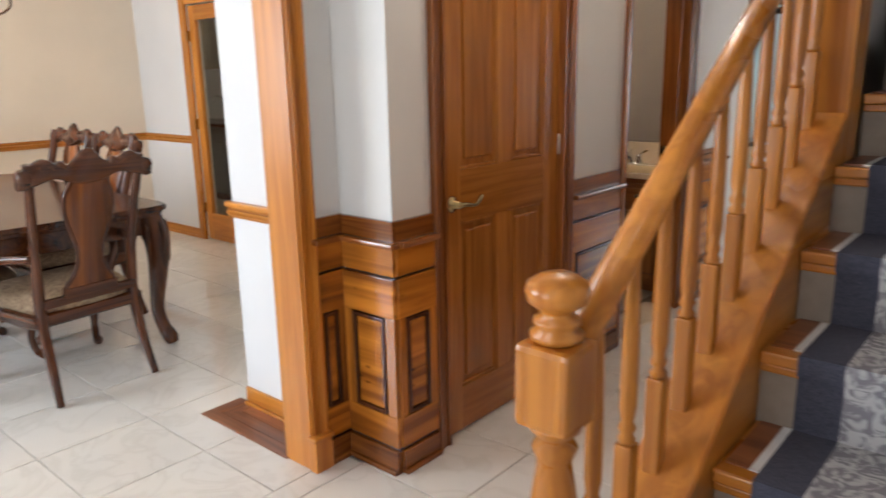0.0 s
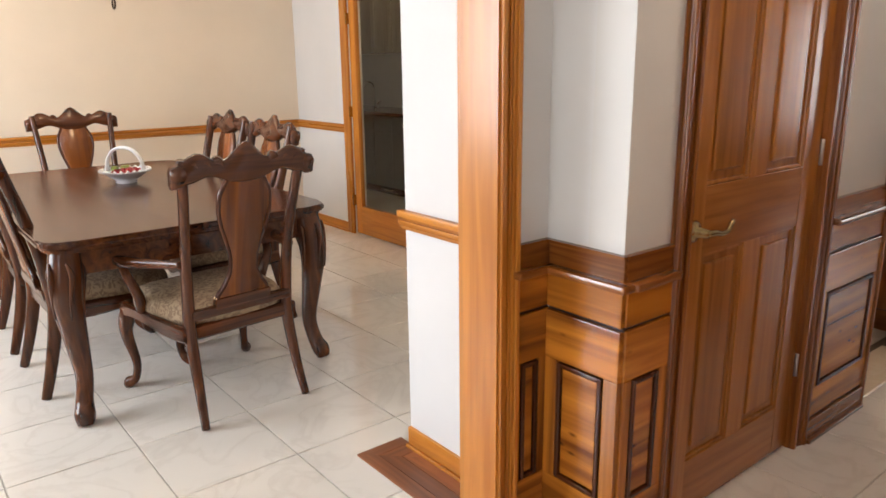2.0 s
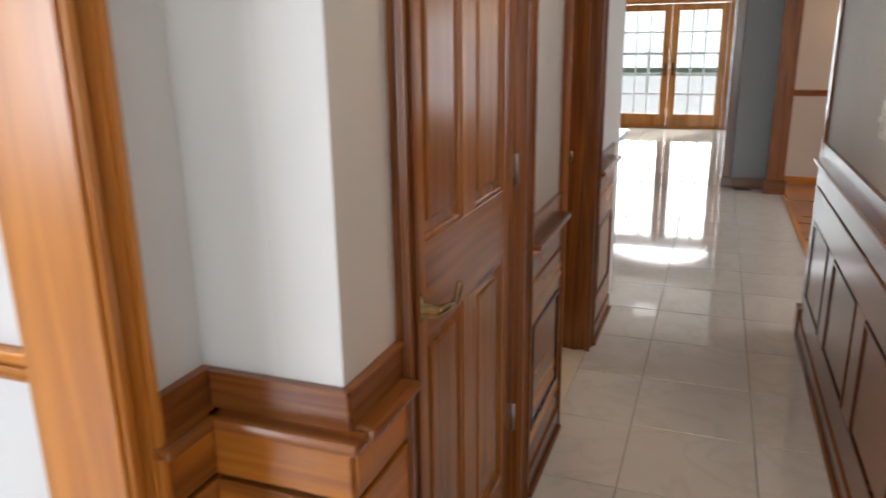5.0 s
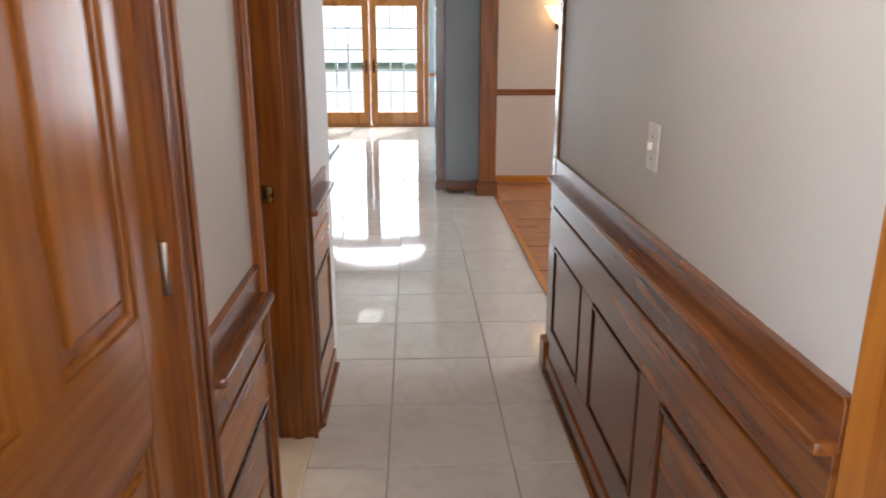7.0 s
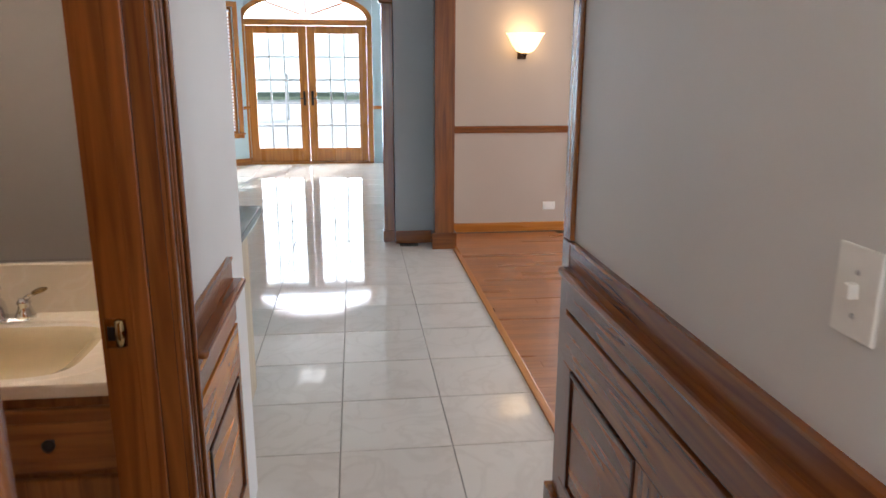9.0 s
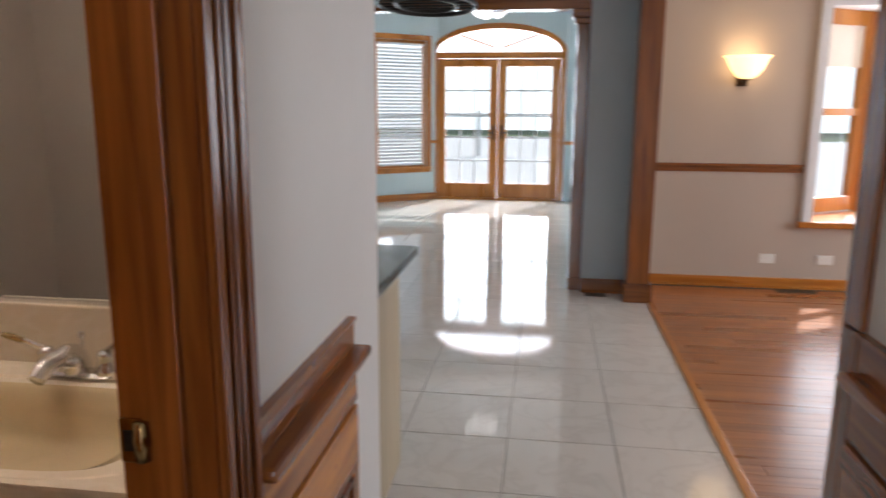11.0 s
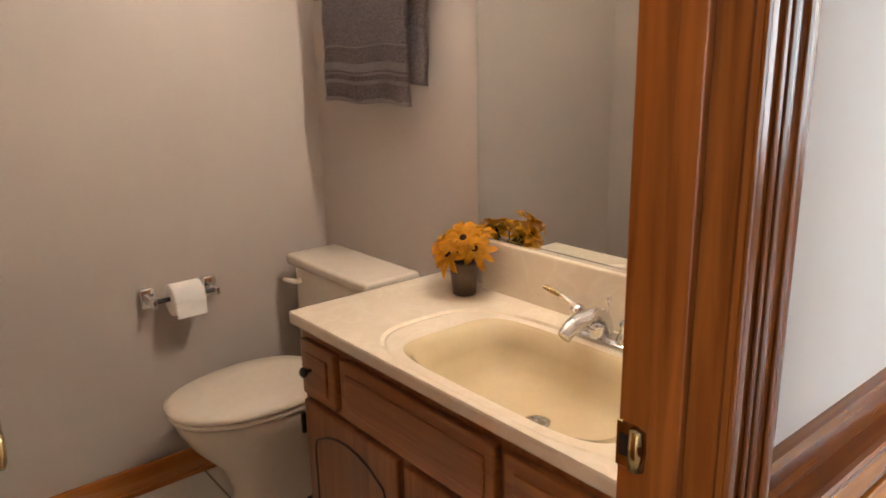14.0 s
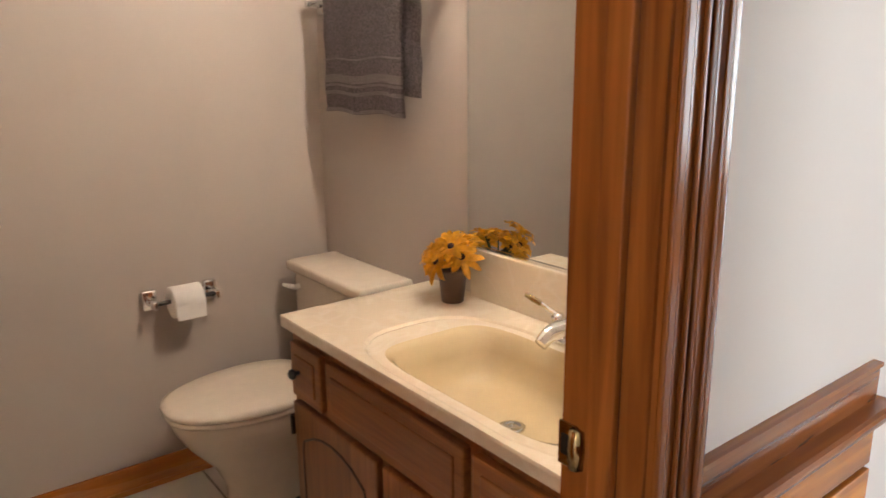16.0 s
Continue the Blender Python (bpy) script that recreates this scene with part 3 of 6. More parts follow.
def door_leaf(name, m, w, h, label, t=0.04, lever_left=True):
    """Six-panel stile-and-rail door; local x across, y out, z up."""
    d = thing(name, label, "door", "", "structure", m)
    rows, mid, st = [(0.19, 0.875), (1.08, h - 0.13)], 0.10, 0.11
    cols = [(st, w / 2 - mid / 2), (w / 2 + mid / 2, w - st)]
    part("stile", boxes((0, st, 0, t, 0, h), bevel=0.002), DOORW["z"], d)
    part("stile", boxes((w - st, w, 0, t, 0, h), bevel=0.002), DOORW["z"], d)
    zs = [0] + [z for r in rows for z in r] + [h]
    for k in range(0, len(zs), 2):
        part("rail", boxes((st, w - st, 0.0005, t - 0.0005, zs[k], zs[k + 1]), bevel=0.002), DOORW["x"], d)
    for a, c in rows:
        part("mullion", boxes((cols[0][1], cols[1][0], 0.001, t - 0.001, a, c), bevel=0.002), DOORW["z"], d)
        for p, q in cols:
            bm = boxes((p, q, 0.014, t - 0.014, a, c))
            part("panel_field", boxes((p + 0.035, q - 0.035, 0.006, t - 0.006, a + 0.035, c - 0.035), bevel=0.009), DOORW["z"], d)
            part("panel", bm, DOORW["z"], d)
            part("sticking", boxes((p, p + 0.012, 0.006, t - 0.006, a, c), (q - 0.012, q, 0.006, t - 0.006, a, c), (p + 0.012, q - 0.012, 0.006, t - 0.006, a, a + 0.012), (p + 0.012, q - 0.012, 0.006, t - 0.006, c - 0.012, c), bevel=0.003), DOORW["z"], d)
    return d


def lever(parent, x, z, y, way, out=1, mat=None):
    """Brass lever handle on a rose, curling at its end."""
    mat = mat or BRASS
    hd = part("door_handle", lathe([(0.0, 0), (0.031, 0), (0.033, 0.004), (0.028, 0.010), (0.016, 0.016), (0.012, 0.05), (0.0, 0.052)], 24), mat, parent, "antique brass lever handle", True)
    hd.matrix_basis = pose(x, y, z, -90 * out)
    s = way
    lv = part("lever", limb([(0, 0.0, 0.046, 0.011), (s * 0.03, 0, 0.050, 0.010), (s * 0.07, 0.008, 0.050, 0.008), (s * 0.10, 0.004, 0.050, 0.0075), (s * 0.12, -0.014, 0.048, 0.008), (s * 0.132, -0.022, 0.046, 0.006)]), mat, hd, "", True)
    return hd


# the closet door: hall side, hinges at the far side
d1 = door_leaf("door_1", frame_at((-0.905, 3.67, 0.012), (0, -1)), 0.80, 2.03, "closed fir panel door with a brass lever")
lever(d1, 0.745, 0.955, 0.04, -1)
for z in (0.33, 1.12, 1.83):
    hg = part("hinge", lathe([(0, -0.045), (0.007, -0.045), (0.007, 0.045), (0, 0.045)], 12), STEEL, d1, "satin steel hinge", True)
    hg.matrix_basis = pose(-0.004, 0.046, z)
    part("hinge_leaf", boxes((-0.022, -0.004, 0.040, 0.043, z - 0.045, z + 0.045)), STEEL, d1)
f1 = thing("door_frame_1", "varnished pine closet door frame with moulded casing", "door frame", "", "structure")
casing_strip("casing", frame_at((-0.85, 2.865, 0), (0, -1)), 0.075, 2.12, PINE["z"], "", f1)
casing_strip("casing", frame_at((-0.85, 3.675, 0), (0, -1)), 0.075, 2.12, PINE["z"], "", f1, -1)
part("head_casing", boxes((-0.85, -0.828, 2.865, 3.675, 2.05, 2.12), bevel=0.004), PINE["y"], f1)
part("jamb", boxes((-0.97, -0.848, 2.865, 2.868, 0, 2.05)), PINE["z"], f1)
part("jamb", boxes((-0.97, -0.848, 3.672, 3.675, 0, 2.05)), PINE["z"], f1)

# bathroom door frame
f2 = thing("door_frame_2", "varnished pine bathroom door frame with moulded casing", "door frame", "", "structure")
casing_strip("casing", frame_at((-0.85, 4.285, 0), (0, -1)), 0.040, 2.12, PINE["z"], "", f2)
casing_strip("casing", frame_at((-0.85, 5.025, 0), (0, -1)), 0.085, 2.12, PINE["z"], "", f2, -1)
part("head_casing", boxes((-0.85, -0.828, 4.285, 5.025, 2.05, 2.12), bevel=0.004), PINE["y"], f2)
part("jamb", boxes((-0.978, -0.846, 5.018, 5.032, 0, 2.05)), PINE["z"], f2)
part("jamb", boxes((-0.978, -0.846, 4.266, 4.280, 0, 2.05)), PINE["z"], f2)
part("head_jamb", boxes((-0.978, -0.846, 4.280, 5.018, 2.04, 2.055)), PINE["y"], f2)
part("door_stop", boxes((-0.922, -0.884, 5.004, 5.018, 0, 2.04), bevel=0.003), PINE["z"], f2)
part("door_stop", boxes((-0.922, -0.884, 4.280, 4.290, 0, 2.04), bevel=0.003), PINE["z"], f2)
part("threshold", boxes((-1.03, -0.845, 4.281, 5.017, -0.002, 0.012), bevel=0.004), CULTURED, f2, "marble threshold")
part("bath_casing", boxes((-1.0, -0.9855, 5.046, 5.12, 0, 2.1), (-1.0, -0.9855, 4.19, 4.262, 0, 2.1)), PINE["z"], f2)
sp = part("strike_plate", boxes((-0.982, -0.950, 5.0145, 5.0185, 0.940, 1.004), bevel=0.0015), BRASS, f2, "brass strike plate")
part("strike_lip", lathe([(0, -0.03), (0.011, -0.028), (0.013, 0), (0.011, 0.028), (0, 0.03)], 14, None, Matrix.Translation((-0.950, 5.0165, 0.972))), BRASS, sp, "", True)
part("latch_hole", boxes((-0.976, -0.960, 5.0135, 5.0150, 0.957, 0.987)), IRON, sp)

# bathroom door leaf, swung inwards
d2 = door_leaf("door_2", pose(-1.015, 4.318, 0.012, 0, 0, 176.8), 0.68, 2.02, "open fir panel bathroom door with a brass lever")
lever(d2, 0.625, 0.955, 0.0, -1, -1)
lever(d2, 0.625, 0.955, 0.04, -1, 1)
part("latch_plate", boxes((0.6795, 0.6815, 0.008, 0.032, 0.92, 0.98)), IRON, d2)

# cased opening to the dining room
f3 = thing("opening_casing_1", "wide varnished oak jamb and casing of the dining room opening", "door frame", "", "structure")
part("jamb", boxes((-1.255, -1.112, 2.385, 2.402, 0, 2.3)), OAK["z"], f3)
casing_strip("casing", frame_at((-1.12, 2.392, 0), (0, -1)), 0.062, 2.3, OAK["z"], "", f3, -1)
part("casing", boxes((-1.275, -1.25, 2.385, 2.47, 0, 2.3), bevel=0.004), OAK["z"], f3)
part("plinth", boxes((-1.118, -1.078, 2.378, 2.462, 0, 0.125), bevel=0.004), OAK["z"], f3)
part("plinth_cap", boxes((-1.118, -1.072, 2.372, 2.466, 0.125, 0.145), bevel=0.006), OAK["y"], f3)

# end of the stair wall
f4 = thing("opening_casing_2", "dark stained pine casing at the end of the hall wall", "door frame", "", "structure")
part("jamb", boxes((0.162, 0.305, 5.622, 5.642, 0, 2.25), bevel=0.005), PINE["z"], f4)
part("casing", boxes((0.160, 0.175, 5.557, 5.620, 1.009, 2.25), bevel=0.004), PINE["z"], f4)
part("lower_stile", boxes((0.159, 0.175, 5.556, 5.621, 0.155, 1.006), bevel=0.004), PINE["z"], f4)
part("plinth", boxes((0.140, 0.175, 5.560, 5.665, 0, 0.153), bevel=0.005), PINE["z"], f4)

# chair rails and baseboards


def rail(name, origin, along, length, z, mat, label, h=0.07):
    r = thing(name, label, "trim", "", "structure", frame_at(origin, along))
    part("backing", boxes((0, length, 0, 0.012, z, z + h), bevel=0.002), mat, r)
    part("cap", boxes((0, length, 0, 0.028, z + h * 0.66, z + h), bevel=0.006), mat, r)
    part("bead", boxes((0, length, 0.012, 0.020, z + h * 0.2, z + h * 0.48), bevel=0.003), mat, r)
    return r


rail("chair_rail_1", (-1.255, 2.58, 0), (-1, 0), 0.565, 0.868, OAK["x"], "moulded oak chair rail on the stub wall")
rail("chair_rail_2", (-5.96, 4.36, 0), (0, -1), 5.2, 0.872, OAK["x"], "moulded oak chair rail in the dining room")
rail("chair_rail_3", (-5.12, 4.36, 0), (-1, 0), 0.84, 0.872, OAK["x"], "moulded oak chair rail beside the glazed door")
rail("chair_rail_4", (1.55, 10.12, 0), (-1, 0), 1.22, 0.925, PINE["x"], "dark chair rail in the family room", 0.065)
rail("chair_rail_5", (-2.09, 15.33, 0), (-0.78, -0.63), 0.12, 0.86, OAK["x"], "oak chair rail in the breakfast bay", 0.05)


def skirting(name, origin, along, length, label, h=0.085, mat=None):
    r = thing(name, label, "baseboard", "", "structure", frame_at(origin, along))
    part("board", boxes((0, length, 0, 0.014, 0, h), bevel=0.003), mat or OAK["x"], r)
    part("shoe", boxes((0, length, 0.014, 0.028, 0, 0.018), bevel=0.005), mat or OAK["x"], r)


skirting("baseboard_1", (-1.255, 2.58, 0), (-1, 0), 0.545, "oak baseboard on the stub wall")
skirting("baseboard_2", (-5.96, 4.36, 0), (0, -1), 5.2, "oak baseboard in the dining room")
skirting("baseboard_3", (-5.12, 4.36, 0), (-1, 0), 0.84, "oak baseboard beside the glazed door")
skirting("baseboard_4", (-2.90, 5.71, 0), (0, -1), 1.78, "oak baseboard in the bathroom", 0.10)
skirting("baseboard_5", (3.0, 10.12, 0), (-1, 0), 2.68, "oak baseboard in the family room")
skirting("baseboard_6", (0.20, 9.75, 0), (-1, 0), 0.33, "dark baseboard between the posts", 0.11, PINE["x"])
skirting("baseboard_7", (-2.10, 15.33, 0), (-0.78, -0.63), 3.0, "oak baseboard in the breakfast bay", 0.10)

# wood inlay in the tile floor
inl = thing("floor_inlay", "red oak inlay set into the tile before the stub wall", "floor", "", "structure")
for k in range(4):
    o = 0.062 * k
    bm = bmesh.new()
    pts = [(-1.87 + o, 2.375 + o), (-1.26, 2.375 + o), (-1.26, 2.434 + o), (-1.87 + o + 0.059, 2.434 + o)]
    bot, top = [bm.verts.new((*p, -0.004)) for p in pts], [bm.verts.new((*p, 0.006)) for p in pts]
    bm.faces.new(bot[::-1]), bm.faces.new(top)
    for i in range(4):
        bm.faces.new((bot[i], bot[(i + 1) % 4], top[(i + 1) % 4], top[i]))
    if pts[0][1] < 2.56:
        part("plank", bm, INLAY["x"], inl)
    bm = bmesh.new()
    pts = [(-1.87 + o, 2.375 + o), (-1.87 + o + 0.059, 2.434 + o), (-1.87 + o + 0.059, 2.58), (-1.87 + o, 2.58)]
    if k < 3:
        bot, top = [bm.verts.new((*p, -0.004)) for p in pts], [bm.verts.new((*p, 0.006)) for p in pts]
        bm.faces.new(bot[::-1]), bm.faces.new(top)
        for i in range(4):
            bm.faces.new((bot[i], bot[(i + 1) % 4], top[(i + 1) % 4], top[i]))
        part("plank", bm, INLAY["y"], inl)

# ---- staircase ----
stair = thing("staircase", "oak staircase with turned balusters and a carpet runner", "staircase")
RISE, RUN, SX0, SX1, SY = 0.195, 0.273, 0.375, 1.348, 1.796
FIRST = 0.195
NST = 14
for k in range(NST):
    y, z = SY + RUN * k, FIRST + RISE * k
    if y + RUN > 5.5:
        break
    part("riser", boxes((SX0, SX1, y + 0.022, y + 0.040, max(0, z - RISE), z - 0.03)), RISER, stair, "grey painted riser")
    part("tread", boxes((SX0, SX1, y, y + RUN + 0.04, z - 0.032, z), bevel=0.006), OAK["x"], stair)
    part("tread_inlay", boxes((SX0 + 0.012, SX0 + 0.066, y + 0.045, y + RUN + 0.02, z, z + 0.004)), INLAY["x"], stair, "red oak tread inlay")
    part("edge_strip", boxes((SX0 + 0.066, SX0 + 0.088, y + 0.045, y + RUN + 0.02, z, z + 0.0045)), WHITEP, stair)
    part("cove", boxes((SX0, SX1, y + 0.008, y + 0.024, z - 0.055, z - 0.032), bevel=0.006), OAK["x"], stair)
runner = thing("stair_runner", "grey patterned stair runner with navy border", "carpet")
for mat, nm, xa, xb in ((RUNB, "border", 0.465, 0.565), (RUNC, "field", 0.565, 1.13), (RUNB, "border", 1.13, 1.23)):
    for k in range(NST - 1):
        bm = bmesh.new()
        y, z = SY + RUN * k, FIRST + RISE * k
        if y + RUN > 5.5:
            break
        box(bm, xa, xb, y - 0.010, y + RUN + 0.012, z + 0.001, z + 0.011)
        box(bm, xa, xb, y - 0.011, y - 0.001, z - 0.040, z + 0.0105)
        box(bm, xa, xb, y + 0.004, y + 0.0205, max(0.002, z - RISE + 0.008), z - 0.036)
        part(nm, bm, mat, runner)


def stair_line(y):
    return FIRST + RISE * (y - SY) / RUN


# closed outer string
bm = bmesh.new()
ys = [1.90, 3.27]
pts = [(ys[0], 0.0), (ys[1], 0.0), (ys[1], stair_line(ys[1]) + 0.07), (ys[0], stair_line(ys[0]) + 0.07)]
L0, L1 = [bm.verts.new((0.225, *p)) for p in pts], [bm.verts.new((0.373, *p)) for p in pts]
bm.faces.new(L0), bm.faces.new(L1[::-1])
for i in range(4):
    bm.faces.new((L0[i], L0[(i + 1) % 4], L1[(i + 1) % 4], L1[i]))
bmesh.ops.bevel(bm, geom=bm.edges[:], offset=0.005, segments=2, affect="EDGES")
part("string", bm, OAK["y"], stair)
part("wall_post", boxes((0.165, 0.373, 3.275, 3.418, 0, 3.2), bevel=0.006), OAK["z"], stair, "wide oak post at the wall's end")
slope = math.atan2(RISE, RUN)
hr = part("handrail", sweep([(0.274, y, stair_line(y) + 0.718) for y in (1.87, 2.6, 3.28)], 0.034, 18, None, 0.85), OAK["y"], stair, "", True)
nw = Matrix.Translation((0.274, 1.845, -0.004))
newel = part("newel_post", lathe([(0.045, 0.004), (0.045, 0.25), (0.030, 0.27), (0.038, 0.29), (0.028, 0.32), (0.036, 0.55), (0.042, 0.72), (0.030, 0.80), (0.040, 0.825), (0.030, 0.845), (0.046, 0.862), (0.046, 0.872)], 24, None, nw), OAK["z"], stair, "turned oak newel post", True)
part("block", boxes((0.222, 0.326, 1.793, 1.897, 0.866, 1.014), bevel=0.012), OAK["z"], newel)
part("cap", lathe([(0.030, 1.016), (0.044, 1.024), (0.046, 1.034), (0.034, 1.042), (0.040, 1.050), (0.040, 1.058), (0.026, 1.066), (0.030, 1.074), (0.050, 1.088), (0.054, 1.105), (0.050, 1.120), (0.030, 1.133), (0.0, 1.137)], 28, None, nw), OAK["z"], newel, "", True)
bal_b, bal_t, first = None, None, None
for k in range(10):
    y = 1.985 + 0.137 * k
    zb = stair_line(y) + 0.07
    bm = lathe([(0.016, 0.21), (0.020, 0.22), (0.013, 0.232), (0.019, 0.245), (0.013, 0.26), (0.018, 0.29), (0.017, 0.42), (0.012, 0.61), (0.012, 0.628)], 14)
    if first is None:
        first = part("baluster", bm, OAK["z"], stair, "slender turned oak baluster", True, Matrix.Translation((0.274, y, zb)))
        sq = part("square_base", boxes((-0.019, 0.019, -0.019, 0.019, -0.03, 0.21), bevel=0.004), OAK["z"], first)
    else:
        bm.free()
        o = new("baluster", first.data)
        o.parent, o.matrix_basis = stair, Matrix.Translation((0.274, y, zb))
        q = new("square_base", sq.data)
        q.parent = o

# ---- dining room ----
table = thing("dining_table", "polished mahogany dining table with carved cabriole legs", "table")
TX0, TX1, TY0, TY1, TZ = -5.02, -2.77, 1.575, 2.82, 0.79


def scalloped(inset, z0, z1, bev):
    bm = bmesh.new()
    r, pts = 0.11, []
    x0, x1, y0, y1 = TX0 + inset, TX1 - inset, TY0 + inset, TY1 - inset
    for cx, cy, a in ((x1 - r, y1 - r, 0), (x0 + r, y1 - r, 90), (x0 + r, y0 + r, 180), (x1 - r, y0 + r, 270)):
        for k in range(9):
            t = radians(a + 90 * k / 8)
            rr = r * (1 + 0.16 * math.sin(math.pi * k / 8))
            pts.append((cx + rr * math.cos(t), cy + rr * math.sin(t)))
    lo, hi = [bm.verts.new((*p, z0)) for p in pts], [bm.verts.new((*p, z1)) for p in pts]
    bm.faces.new(lo[::-1]), bm.faces.new(hi)
    for i in range(len(pts)):
        j = (i + 1) % len(pts)
        bm.faces.new((lo[i], lo[j], hi[j], hi[i]))
    bmesh.ops.bevel(bm, geom=[e for e in bm.edges if abs(e.verts[0].co.z - e.verts[1].co.z) < 1e-6], offset=bev, segments=3, affect="EDGES")
    return bm


part("tabletop", scalloped(0, TZ - 0.032, TZ, 0.008), MAHOG["x"], table)
part("top_moulding", scalloped(0.018, TZ - 0.055, TZ - 0.032, 0.006), MAHOG["x"], table)
for (x0, x1, y0, y1) in ((TX0 + 0.10, TX1 - 0.10, TY0 + 0.07, TY0 + 0.095), (TX0 + 0.10, TX1 - 0.10, TY1 - 0.095, TY1 - 0.07), (TX0 + 0.07, TX0 + 0.095, TY0 + 0.1, TY1 - 0.1), (TX1 - 0.095, TX1 - 0.07, TY0 + 0.1, TY1 - 0.1)):
    part("apron", boxes((x0, x1, y0, y1, TZ - 0.16, TZ - 0.055), bevel=0.004), MAHOG["x"], table)
for sx in (0, 1):
    for sy in (0, 1):
        ox, oy = (1 if sx else -1), (1 if sy else -1)
        cx, cy = (TX1 - 0.085 if sx else TX0 + 0.085), (TY1 - 0.085 if sy else TY0 + 0.085)
        P = [(cx, cy, 0.735, 0.060), (cx + ox * 0.012, cy + oy * 0.012, 0.64, 0.066), (cx + ox * 0.020, cy + oy * 0.018, 0.52, 0.060), (cx + ox * 0.005, cy + oy * 0.005, 0.36, 0.047),
             (cx - ox * 0.008, cy - oy * 0.008, 0.20, 0.036), (cx + ox * 0.010, cy + oy * 0.008, 0.09, 0.036), (cx + ox * 0.045, cy + oy * 0.02, 0.04, 0.042), (cx + ox * 0.060, cy + oy * 0.025, 0.003, 0.030)]
        lg = part("leg", limb(P, 14), MAHOG["z"], table, "carved cabriole leg", True)
        for a in range(5):
            t = a / 5 * 2 * math.pi
            part("carved_leaf", limb([(cx + ox * 0.012 + 0.058 * math.cos(t), cy + oy * 0.012 + 0.058 * math.sin(t), 0.70, 0.006), (cx + ox * 0.014 + 0.066 * math.cos(t + 0.2), cy + oy * 0.013 + 0.066 * math.sin(t + 0.2), 0.64, 0.013), (cx + ox * 0.02 + 0.060 * math.cos(t), cy + oy * 0.018 + 0.060 * math.sin(t), 0.55, 0.007), (cx + ox * 0.018 + 0.057 * math.cos(t - 0.1), cy + oy * 0.016 + 0.057 * math.sin(t - 0.1), 0.47, 0.003)], 8), MAHOG["z"], lg, "", True)


